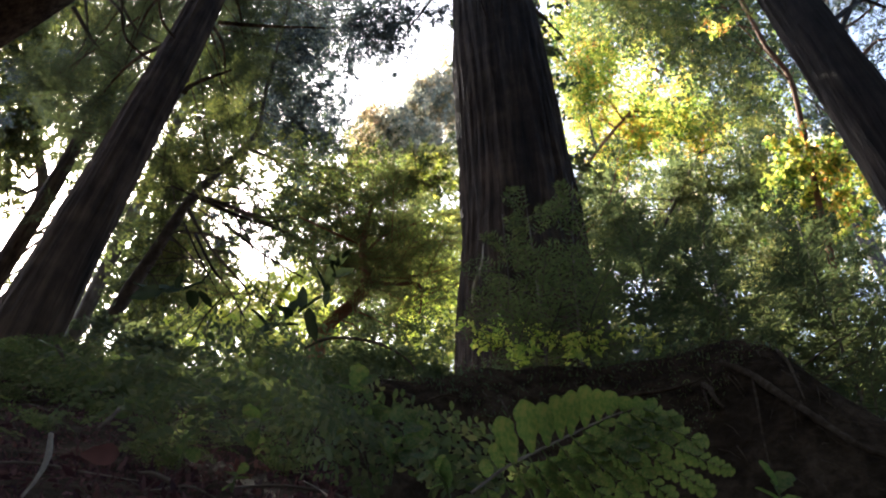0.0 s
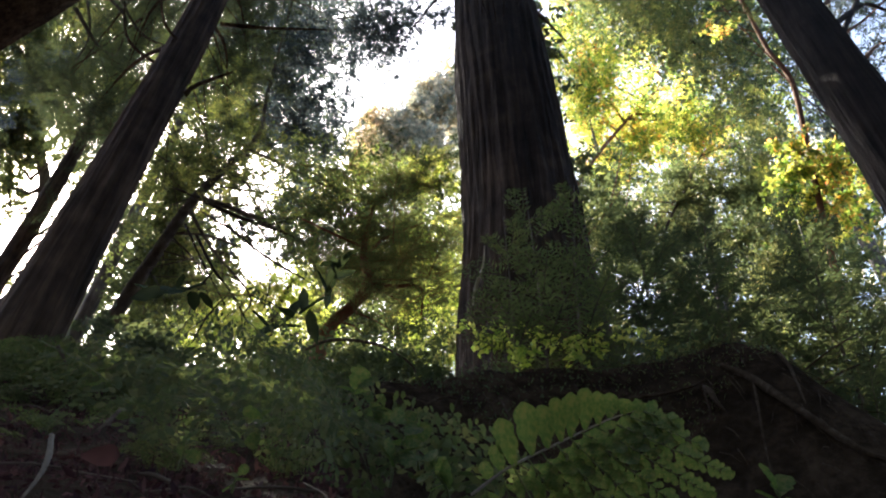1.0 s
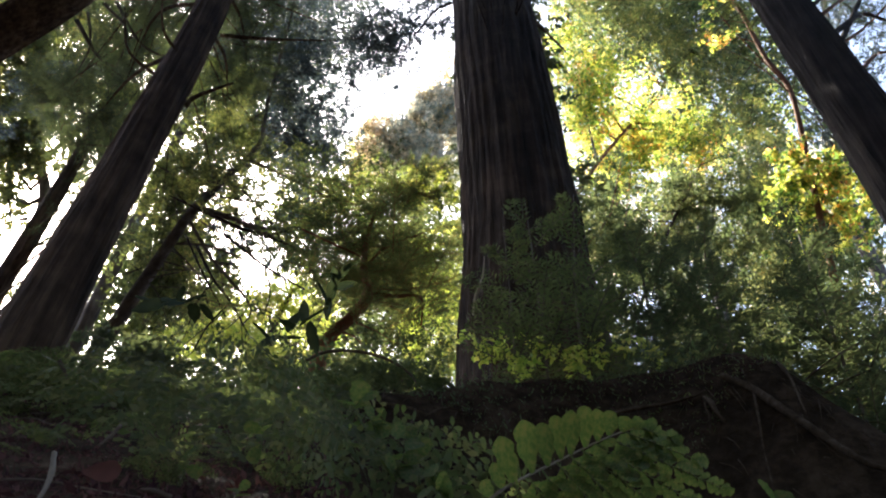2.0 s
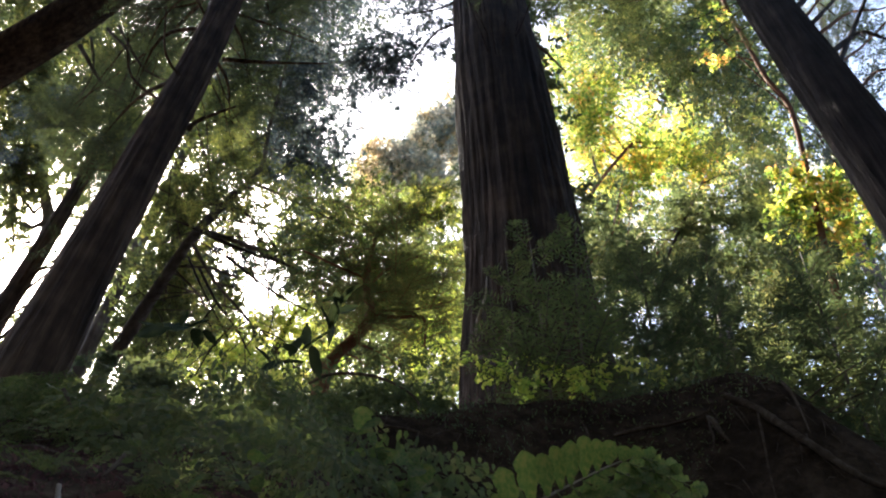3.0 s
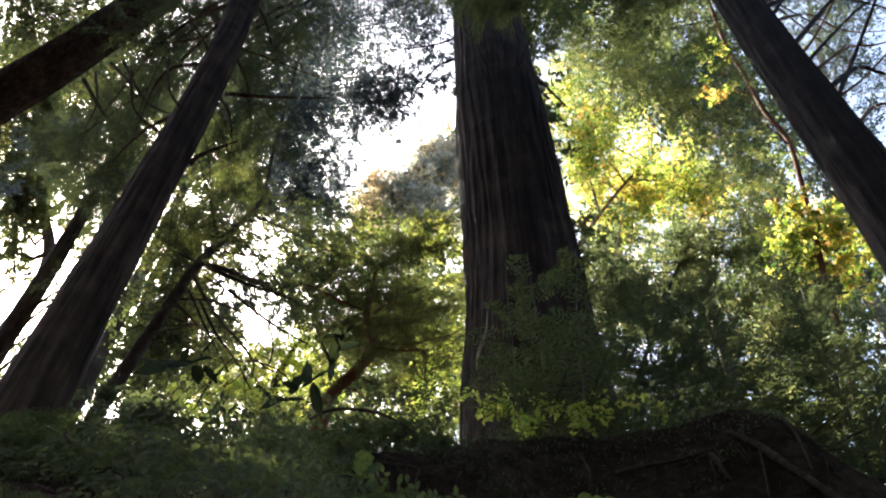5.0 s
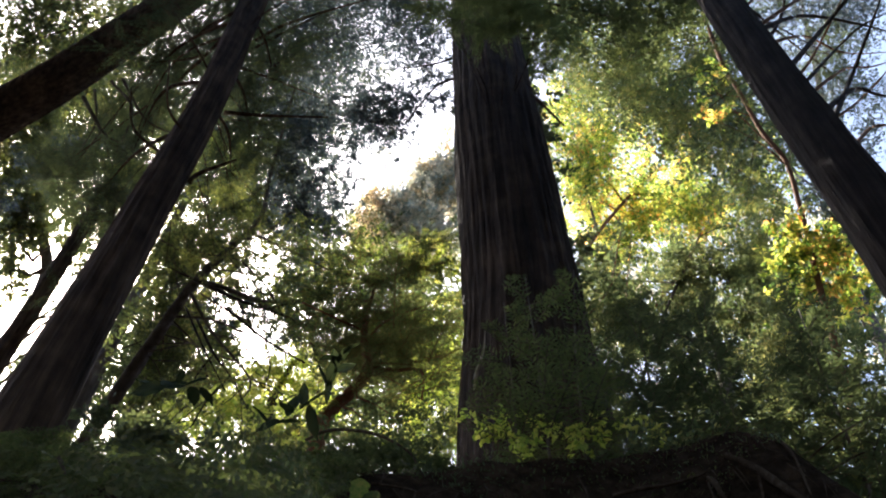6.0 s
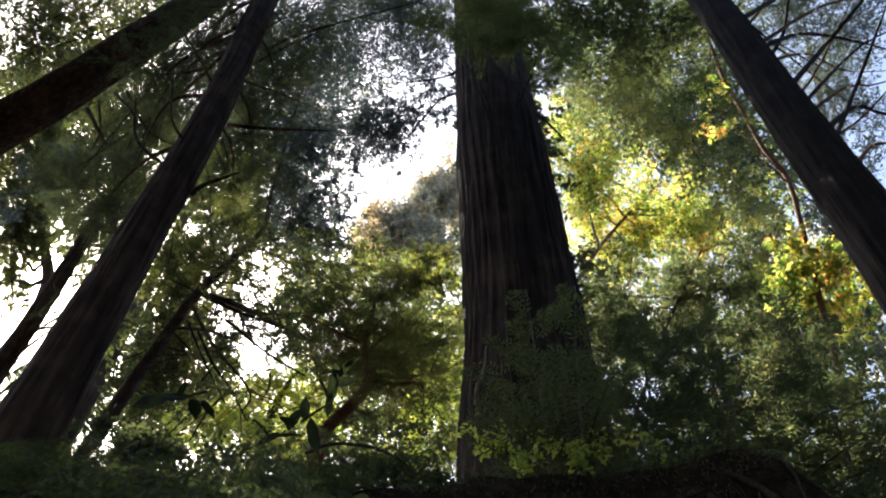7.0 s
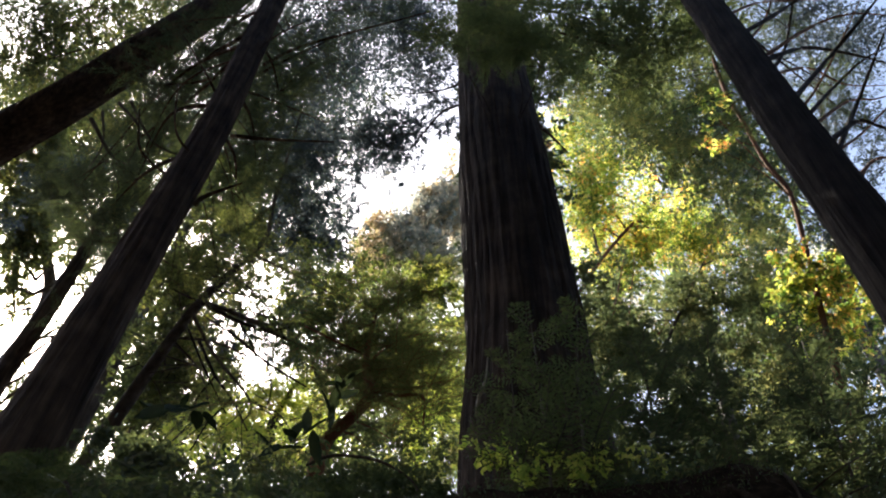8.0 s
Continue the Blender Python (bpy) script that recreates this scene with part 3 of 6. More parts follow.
# the dark redwood with bare limbs on the other side
stem = overhead(rooted([(3.19, 3.58, 6.44), (3.16, 3.61, 8.60), (3.16, 3.54, 8.01), (3.10, 3.59, 12.11)]), 9)
stem = [stem[0], stem[1], stem[2], stem[4], stem[5]]
bare = tree("redwood", "dark straight redwood with bare spreading limbs", 14, stem, [0.30, 0.238, 0.222, 0.205, 0.13],
            [(5.98, 5.58, 14.20, 0.52), (6.52, 6.10, 13.76, 0.44), (5.65, 5.20, 15.82, 0.56)], NEEDLE, 0.055, 0.5, BARK_DARK, True, 0.03, 0.1, 0.4, ridges=17, depth=0.018, sides=110, rings=140)
for pts, r in (([(3.09, 3.46, 9.69), (4.76, 4.40, 12.67), (5.60, 4.63, 13.13), (6.61, 4.93, 13.42)], 0.028), ([(3.12, 3.44, 8.51), (4.88, 4.37, 12.10), (5.48, 4.06, 12.79), (6.20, 3.58, 13.59)], 0.03),
               ([(3.09, 3.33, 7.59), (4.96, 4.68, 10.94), (5.36, 4.81, 11.09), (5.90, 4.98, 11.22)], 0.028), ([(3.08, 3.34, 7.20), (4.92, 4.59, 10.99), (5.28, 4.17, 11.63), (5.65, 3.72, 12.29)], 0.028),
               ([(3.11, 3.45, 10.50), (4.87, 4.27, 13.96), (5.40, 4.11, 14.43), (5.82, 3.87, 14.83)], 0.028), ([(3.13, 3.43, 8.13), (5.12, 4.69, 12.12), (5.62, 4.51, 12.61), (6.23, 4.41, 13.04)], 0.022)) + (
               ([(3.20, 3.50, 9.20), (4.44, 4.36, 12.45), (4.59, 4.04, 12.91), (4.71, 3.62, 13.31)], 0.024), ([(3.17, 3.53, 9.71), (4.95, 4.17, 12.95), (5.62, 4.12, 13.34), (6.41, 4.24, 13.63)], 0.02),
               ([(3.00, 3.28, 6.81), (4.90, 4.80, 10.13), (5.29, 4.86, 10.34), (5.74, 5.00, 10.49)], 0.02), ([(3.19, 3.51, 9.36), (4.81, 4.59, 12.43), (5.44, 4.85, 12.51), (6.34, 4.99, 12.90)], 0.018)) + (
               ([(3.14, 3.42, 7.99), (5.10, 4.72, 11.63), (5.56, 4.76, 11.84), (6.03, 4.74, 12.10)], 0.018), ([(3.10, 3.46, 10.18), (4.38, 4.29, 13.34), (4.61, 4.04, 13.87), (4.73, 3.75, 14.30)], 0.02),
               ([(3.14, 3.42, 11.18), (4.62, 4.37, 14.49), (5.46, 4.44, 14.93), (6.53, 4.43, 15.42)], 0.02), ([(3.12, 3.44, 8.33), (4.74, 4.71, 11.87), (5.26, 4.25, 12.65), (5.73, 3.79, 13.44)], 0.018),
               ([(3.08, 3.35, 7.46), (5.00, 4.82, 10.84), (5.52, 4.69, 11.41), (5.90, 4.46, 11.81)], 0.016)):
    branch(bare, [(3.17, 3.62, pts[0][2] + 0.25), *pts[1:]], [r * 1.25, r * 1.0, r * 0.7, r * 0.3], BARK_RED if r < 0.021 else BARK_DARK, "bare_limb", 7)

crown(bare, np.random.default_rng(141), [(2.00, 4.11, 9.56, 0.30), (2.39, 4.24, 9.32, 0.29), (2.89, 4.16, 9.64, 0.30), (2.23, 4.41, 8.91, 0.22), (2.90, 4.54, 8.93, 0.25), (3.07, 4.84, 8.55, 0.23), (1.75, 4.05, 9.99, 0.27), (2.78, 4.05, 10.26, 0.31), (2.70, 4.78, 8.60, 0.17), (1.33, 4.08, 9.97, 0.22), (3.22, 5.21, 8.24, 0.19)],
      OLIVE, 0.05, 0.45, True, stem_finder(stem, 0.0), 0.006, BARK, 0.4, 0.5, "drooping_sprays", False)

# thin forked tree behind the slim redwood
stem = overhead(rooted([(-3.52, 6.86, 7.64), (-3.28, 6.65, 8.20), (-2.88, 6.31, 9.01), (-2.35, 6.16, 10.05), (-2.30, 5.96, 10.74)]), 2)
thin = tree("forked_tree", "thin leaning forked tree with dark bark", 15, stem, [0.09, 0.08, 0.07, 0.055, 0.03, 0.025, 0.012],
            [(-3.53, 6.48, 9.52, 0.34), (-3.12, 6.32, 9.66, 0.38), (-2.64, 6.37, 9.62, 0.31), (-3.31, 7.00, 9.08, 0.38), (-3.66, 7.06, 9.03, 0.27), (-3.10, 7.42, 8.73, 0.38), (-3.58, 7.53, 8.64, 0.34), (-2.90, 6.49, 10.82, 0.45), (-3.13, 5.98, 11.25, 0.37), ],
            OLIVE, 0.05, 1.7, BARK_GREY, False, 0.018, 0.2, ridges=7, depth=0.005, sides=24, rings=50)
for pts, r in (([(-2.88, 6.31, 9.01), (-2.36, 6.37, 8.83), (-1.84, 6.55, 8.68), (-1.18, 6.74, 8.39)], 0.04), ([(-2.52, 6.40, 8.93), (-2.04, 6.43, 8.78), (-1.55, 6.40, 8.80)], 0.025),
               ([(-2.95, 6.35, 8.85), (-2.60, 6.59, 8.39), (-2.13, 6.83, 7.92), (-2.22, 7.02, 7.76)], 0.022), ([(-3.10, 6.51, 8.58), (-2.63, 6.47, 8.49), (-2.22, 6.52, 8.32)], 0.018),
               ([(-2.70, 6.25, 9.33), (-3.01, 6.14, 9.28), (-3.41, 6.00, 9.41)], 0.018), ([(-2.44, 6.14, 9.80), (-1.82, 6.36, 9.63), (-1.27, 6.56, 9.46)], 0.02)):
    branch(thin, pts, [r, r * 0.8, r * 0.6, r * 0.3][:len(pts)], BARK_GREY, "limb", 6)

for pts, r in (([(-2.94, 6.38, 8.95), (-2.49, 6.52, 8.71), (-2.01, 6.64, 8.47), (-1.68, 6.93, 8.23)], 0.012), ([(-2.78, 6.26, 9.18), (-2.26, 6.25, 9.06), (-1.74, 6.29, 9.03)], 0.011), ([(-3.10, 6.53, 8.56), (-2.75, 6.73, 8.26), (-2.58, 7.00, 7.91)], 0.012),
               ([(-2.17, 6.47, 8.75), (-1.95, 6.59, 8.51), (-1.56, 6.71, 8.42)], 0.009), ([(-3.20, 6.59, 8.38), (-2.85, 6.60, 8.25), (-2.28, 6.76, 8.11), (-1.91, 6.71, 8.16)], 0.011), ([(-2.62, 6.21, 9.62), (-2.22, 6.12, 9.69), (-1.90, 5.96, 9.96)], 0.011)) + (
               ([(-2.60, 6.59, 8.39), (-2.29, 6.59, 8.25), (-1.97, 6.85, 8.04)], 0.009), ([(-2.88, 6.31, 9.01), (-3.17, 6.24, 9.07), (-3.47, 6.32, 9.01)], 0.010), ([(-2.13, 6.83, 7.92), (-1.82, 6.92, 7.84), (-1.63, 7.11, 7.69)], 0.009),
               ([(-1.84, 6.55, 8.68), (-1.71, 6.70, 8.55), (-1.30, 6.83, 8.31)], 0.009), ([(-2.30, 6.41, 8.79), (-2.04, 6.26, 8.92), (-1.85, 6.01, 9.13)], 0.009), ([(-2.50, 6.68, 8.31), (-2.46, 6.88, 8.15), (-2.24, 7.07, 7.98)], 0.008)):
    branch(thin, pts, [r, r * 0.8, r * 0.6, r * 0.3][:len(pts)], BARK_GREY, "twig", 5)

for pts, r in (([(-2.89, 6.25, 8.94), (-2.33, 6.25, 8.58), (-1.99, 6.25, 8.42), (-1.48, 6.25, 8.14), (-1.17, 6.25, 7.77)], 0.026),
               ([(-2.43, 6.25, 8.43), (-1.90, 6.25, 7.91), (-1.43, 6.25, 7.55)], 0.016),
               ([(-2.69, 6.25, 8.22), (-2.39, 6.25, 7.67), (-2.15, 6.25, 7.34), (-1.90, 6.25, 6.90)], 0.016),
               ([(-2.86, 6.25, 8.42), (-2.54, 6.25, 7.80), (-2.16, 6.25, 7.13)], 0.012),
               ([(-1.99, 6.25, 8.42), (-1.69, 6.25, 8.53), (-1.29, 6.25, 8.60)], 0.012),
               ([(-2.40, 6.25, 9.28), (-2.06, 6.25, 8.85), (-1.78, 6.25, 8.32)], 0.012),
               ([(-2.33, 6.25, 8.58), (-2.05, 6.25, 8.05), (-1.94, 6.25, 7.60)], 0.010),
               ([(-2.39, 6.25, 7.67), (-2.49, 6.25, 7.33), (-2.50, 6.25, 7.00)], 0.010),
               ([(-1.48, 6.25, 8.14), (-1.34, 6.25, 7.70), (-1.19, 6.25, 7.44)], 0.012),
               ([(-3.23, 6.25, 9.15), (-2.70, 6.25, 8.83), (-2.31, 6.25, 8.79), (-1.90, 6.25, 8.64)], 0.012),
               ([(-2.15, 6.25, 7.34), (-2.30, 6.25, 7.01), (-2.38, 6.25, 6.62)], 0.010),
               ([(-1.90, 6.25, 7.91), (-1.78, 6.25, 7.51), (-1.78, 6.25, 7.18)], 0.008)):
    branch(thin, pts, [r, r * 0.85, r * 0.6, r * 0.45, r * 0.3][:len(pts)], BARK_DARK, "bare_limb", 6)

r = random.Random(151)
joints = [Vector(p) for p in ((-3.28, 6.65, 8.20), (-3.05, 6.45, 8.65), (-2.88, 6.31, 9.01), (-2.60, 6.24, 9.55), (-2.36, 6.37, 8.83), (-1.84, 6.55, 8.68), (-2.60, 6.59, 8.39), (-2.13, 6.83, 7.92), (-2.04, 6.43, 8.78))]
for k in range(40):
    a = r.choice(joints) + Vector((r.uniform(-0.1, 0.1), r.uniform(-0.1, 0.1), r.uniform(-0.15, 0.15)))
    w = Vector((r.uniform(-1, 1.2), r.uniform(-0.6, 0.6), r.uniform(-0.8, 0.6))).normalized() * r.uniform(0.35, 0.95)
    branch(thin, [a, a + w * 0.5 + Vector((0, 0, r.uniform(-0.05, 0.1))), a + w], [0.008, 0.006, 0.002], BARK_GREY, "twig", 4)

# trunk behind it, against the sun
stem = overhead(rooted([(-4.71, 6.46, 7.81), (-4.69, 6.48, 9.36), (-4.69, 6.48, 11.33)]), 10)
# Its smaller boughs, hidden behind the slim trunk, are added to block sun
tree("redwood", "backlit narrow redwood trunk on the slope", 16, stem, [0.14, 0.105, 0.10, 0.075, 0.03],
     [(-5.55, 7.73, 12.39, 0.44), (-6.42, 8.00, 13.46, 0.42), (-5.07, 7.93, 12.23, 0.30), (-3.32, 5.32, 7.36, 0.17), (-3.03, 5.09, 7.03, 0.16), (-3.95, 6.15, 8.49, 0.20), (-2.60, 4.49, 6.23, 0.13), (-3.81, 6.47, 8.62, 0.18), (-5.83, 9.30, 12.38, 0.22), (-3.58, 5.52, 8.37, 0.15), (-3.61, 5.74, 8.18, 0.17)], NEEDLE, 0.06, 1.5, BARK, True, 0.02, 0.3, 0.35, ridges=9, depth=0.01, sides=40, rings=60)
stem = overhead(rooted([(-4.59, 8.32, 11.89), (-4.54, 8.35, 14.27)]), 12)
tree("redwood", "backlit narrow redwood trunk on the slope", 17, stem, [0.11, 0.085, 0.075, 0.05], [], NEEDLE, 0.05, 1.0, BARK_GREY, ridges=9, depth=0.01, sides=30, rings=60)

# tall laurel whose crown hangs over the middle of the view
stem = overhead(rooted([(-4.79, 7.62, 9.68), (-4.70, 7.68, 12.49), (-4.58, 7.75, 16.80)]), 8)
tree("laurel_tree", "tall laurel with small dark leaves, blue of the haze put into their colour", 18, stem, [0.11, 0.10, 0.09, 0.07, 0.04],
     [(-1.49, 7.70, 16.33, 0.36), (-1.93, 8.78, 14.78, 0.25), (-2.00, 9.17, 14.44, 0.25), (-0.97, 7.53, 16.47, 0.30), (-1.25, 8.06, 16.03, 0.25), (-1.80, 7.91, 15.50, 0.29), (-2.11, 8.97, 13.96, 0.30), (-2.46, 8.78, 14.12, 0.30), (-1.89, 8.42, 15.07, 0.23), (-2.86, 8.90, 14.01, 0.30), (-2.78, 7.76, 15.62, 0.67), (-3.07, 8.41, 14.43, 0.60), (-2.40, 8.59, 14.94, 0.46), (-1.70, 7.66, 16.36, 0.58), (-1.06, 7.94, 16.13, 0.37), (-2.70, 7.02, 17.55, 0.93), (-1.66, 6.95, 18.26, 0.84), (-0.76, 7.02, 18.20, 0.56)] + [
      (-3.72, 7.24, 16.72, 0.63), (-2.51, 8.86, 14.05, 0.50), (-3.19, 6.37, 18.75, 0.90), (-2.13, 6.27, 19.49, 0.86), (-0.98, 6.34, 19.43, 0.69), (-0.27, 6.68, 18.50, 0.50), (-0.36, 7.62, 17.70, 0.39), (-3.33, 7.80, 14.94, 0.50),
      (-2.88, 7.99, 14.78, 0.45), (-2.15, 8.11, 15.33, 0.31), (-3.89, 7.43, 15.25, 0.60), (-4.37, 6.68, 17.18, 0.74), (-4.09, 7.76, 13.67, 0.47), (-3.43, 8.18, 13.32, 0.42), (-4.90, 6.91, 15.69, 0.50), (-1.69, 6.20, 21.51, 1.12), (-3.36, 6.13, 22.87, 1.18), (0.05, 6.36, 21.37, 1.00), (-0.80, 7.6, 16.74, 0.28), (-0.36, 7.6, 16.28, 0.22), (-0.05, 7.6, 16.76, 0.24)],
     LAUREL, 0.062, 0.80, BARK_GREY, False, 0.022, 0.3, ridges=8, depth=0.008)
crown(bpy.data.objects["laurel_tree"], np.random.default_rng(181), [(-2.14, 8.00, 19.32, 0.19), (-1.62, 8.00, 19.04, 0.19), (-1.25, 8.00, 18.04, 0.19), (-1.63, 8.00, 17.61, 0.19), (-1.80, 8.00, 16.34, 0.19), (-1.38, 8.00, 15.89, 0.19), (-1.03, 8.00, 16.26, 0.19), (-1.13, 8.00, 15.35, 0.19), (-1.62, 8.00, 15.55, 0.19), (-1.18, 8.00, 16.98, 0.19), (-0.91, 8.00, 17.25, 0.19), (-0.75, 8.00, 18.78, 0.19), (-0.39, 8.00, 19.24, 0.19), (-0.98, 8.00, 19.85, 0.19), (-0.35, 8.00, 17.27, 0.13), (-0.19, 8.00, 18.22, 0.13), (-1.96, 8.00, 14.79, 0.13), (-1.95, 8.00, 13.82, 0.13), (-1.70, 8.00, 13.29, 0.13), (-2.00, 8.00, 13.10, 0.13), (-2.26, 8.00, 14.38, 0.13), (-0.95, 8.00, 14.83, 0.13)],
      LAUREL, 0.050, 0.55, False, stem_finder(stem, 0.3), 0.010, BARK_GREY, name="hanging_crown", infill=False)

# far tree in the gap, haze put into its pale leaf colour
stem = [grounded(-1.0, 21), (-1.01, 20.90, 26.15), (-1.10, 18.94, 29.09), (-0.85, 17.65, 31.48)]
tree("fir_tree", "distant tree with haze and a sunlit edge put into its leaf colours", 19, stem, [0.4, 0.3, 0.2, 0.08],
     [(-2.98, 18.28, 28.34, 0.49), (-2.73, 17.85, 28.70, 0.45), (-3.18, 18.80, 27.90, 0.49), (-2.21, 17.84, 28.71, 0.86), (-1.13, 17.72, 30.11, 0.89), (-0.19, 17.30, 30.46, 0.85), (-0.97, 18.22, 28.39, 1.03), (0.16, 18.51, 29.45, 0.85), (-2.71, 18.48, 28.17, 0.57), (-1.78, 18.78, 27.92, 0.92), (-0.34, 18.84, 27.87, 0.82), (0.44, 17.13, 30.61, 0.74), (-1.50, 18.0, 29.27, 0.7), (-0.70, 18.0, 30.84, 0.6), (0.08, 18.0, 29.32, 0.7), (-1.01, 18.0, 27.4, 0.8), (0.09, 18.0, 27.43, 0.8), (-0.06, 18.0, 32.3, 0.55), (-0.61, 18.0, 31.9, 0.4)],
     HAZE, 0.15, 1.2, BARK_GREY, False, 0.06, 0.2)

# Separate rim crown with sunlight put into its leaf colour
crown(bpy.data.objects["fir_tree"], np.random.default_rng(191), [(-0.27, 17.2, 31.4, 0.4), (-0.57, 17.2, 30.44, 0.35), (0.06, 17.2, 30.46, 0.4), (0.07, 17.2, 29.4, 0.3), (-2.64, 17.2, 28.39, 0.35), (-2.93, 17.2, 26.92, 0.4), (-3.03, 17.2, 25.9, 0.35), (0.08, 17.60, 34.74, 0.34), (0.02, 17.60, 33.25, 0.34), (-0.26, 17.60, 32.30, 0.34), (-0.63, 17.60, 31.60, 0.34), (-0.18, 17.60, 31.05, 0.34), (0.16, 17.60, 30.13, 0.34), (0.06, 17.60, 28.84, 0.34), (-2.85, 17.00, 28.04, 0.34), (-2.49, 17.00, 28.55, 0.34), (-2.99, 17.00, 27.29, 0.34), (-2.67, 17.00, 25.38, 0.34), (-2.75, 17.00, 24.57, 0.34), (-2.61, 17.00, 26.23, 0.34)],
      PALEGOLD, 0.10, 1.3, False, stem_finder(stem, 0.2), 0.03, BARK_GREY, name="sun_tinted_edge", infill=False)

# understorey tree in the middle
stem = [grounded(-1.25, 6.2), (-1.11, 5.9, 6.11), (-1.02, 5.8, 6.41), (-0.85, 5.7, 6.55), (-0.70, 5.6, 6.74), (-0.76, 5.6, 7.15), (-0.77, 5.6, 7.47), (-0.72, 5.6, 8.03)]
mid = tree("tanoak", "understorey tanoak with drooping olive green leaves", 20, stem, [0.10, 0.075, 0.065, 0.06, 0.055, 0.04, 0.03, 0.012],
           [(-1.29, 5.62, 7.89, 0.31), (-0.87, 5.56, 8.07, 0.35), (-0.41, 5.55, 8.21, 0.29), (-0.06, 5.36, 8.11, 0.24), (-0.95, 5.75, 7.52, 0.34), (-0.40, 5.83, 7.72, 0.34), (0.00, 5.84, 7.84, 0.26), (-0.56, 5.95, 7.09, 0.36),
            (-0.05, 6.17, 7.43, 0.29), (-1.00, 5.96, 7.09, 0.27), (-0.44, 6.14, 6.67, 0.32), (-0.01, 6.40, 6.98, 0.28), (-1.46, 6.14, 7.98, 0.24), (-0.74, 6.01, 6.53, 0.26), (-1.78, 6.02, 8.60, 0.28), (-1.61, 6.02, 9.26, 0.33), (-1.09, 6.01, 9.27, 0.29), (-0.60, 5.76, 8.82, 0.22), (-1.83, 6.35, 8.32, 0.25), (-1.32, 6.21, 7.79, 0.24)],
           DUSK, 0.036, 0.9, BARK_RED, False, 0.012, 0.2, ridges=7, depth=0.004, sides=20, rings=40, infill=False)
for pts, r in (([(-0.68, 5.6, 6.80), (-0.45, 5.6, 6.76), (-0.21, 5.6, 6.75), (-0.19, 5.6, 6.39)], 0.02), ([(-0.70, 5.7, 6.97), (-0.30, 5.7, 6.98), (0.07, 5.7, 7.12)], 0.016), ([(-0.76, 5.6, 7.15), (-0.55, 5.5, 7.35), (-0.2, 5.4, 7.45)], 0.012), ([(-0.77, 5.6, 7.3), (-1.1, 5.5, 7.4), (-1.4, 5.5, 7.6)], 0.014)):
    branch(mid, pts, [r, r * 0.9, r * 0.7, r * 0.4][:len(pts)], BARK_RED, "limb", 6)
rng = np.random.default_rng(201)
starts, ways, lengths = [], [], []
for k in range(90):
    h = 6.3 + 2.1 * rng.random()
    a = 6.283 * rng.random()
    off = rng.normal(size=2) * (0.34, 0.12)
    starts.append((-0.62 + off[0], 5.55 + off[1], h))
    ways.append((math.cos(a), 0.55 * math.sin(a), 0.05 + 0.3 * rng.random()))
    lengths.append(0.35 + 0.45 * rng.random())
layered_sprays(mid, rng, starts, ways, lengths, 0.036, 0.013, OLIVE, BARK_RED)
# Bright tip of the tanoak, its sunlight put into the leaf colour
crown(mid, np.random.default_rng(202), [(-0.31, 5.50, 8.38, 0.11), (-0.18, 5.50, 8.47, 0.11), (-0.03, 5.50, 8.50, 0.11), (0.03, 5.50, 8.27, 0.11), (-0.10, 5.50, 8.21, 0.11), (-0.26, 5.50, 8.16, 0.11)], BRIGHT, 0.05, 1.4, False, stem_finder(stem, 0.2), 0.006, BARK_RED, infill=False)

# sunlit thicket farther back
stem = [grounded(-3.2, 11.5), (-2.90, 10.82, 11.10), (-2.73, 10.39, 11.47), (-2.46, 10.03, 11.77)]
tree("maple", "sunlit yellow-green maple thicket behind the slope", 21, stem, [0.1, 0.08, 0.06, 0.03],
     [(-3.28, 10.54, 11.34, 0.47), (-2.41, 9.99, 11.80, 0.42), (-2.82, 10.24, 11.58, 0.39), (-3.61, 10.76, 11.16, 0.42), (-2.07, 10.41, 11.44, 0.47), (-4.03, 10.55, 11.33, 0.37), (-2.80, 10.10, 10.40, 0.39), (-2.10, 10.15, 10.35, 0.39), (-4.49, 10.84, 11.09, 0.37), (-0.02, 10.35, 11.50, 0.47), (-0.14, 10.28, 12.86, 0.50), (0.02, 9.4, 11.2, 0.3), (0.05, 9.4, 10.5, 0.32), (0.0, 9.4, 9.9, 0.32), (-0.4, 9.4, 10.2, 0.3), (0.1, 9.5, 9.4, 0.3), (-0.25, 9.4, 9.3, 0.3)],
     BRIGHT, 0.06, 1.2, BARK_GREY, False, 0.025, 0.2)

# tall sunlit maple beyond the great redwood
stem = [grounded(2.6, 15.2), (3.05, 14.6, 19.6), (3.55, 14.5, 20.72), (4.39, 14.5, 22.43), (5.48, 14.5, 24.28), (6.27, 14.5, 25.41), (7.40, 14.5, 27.66)]
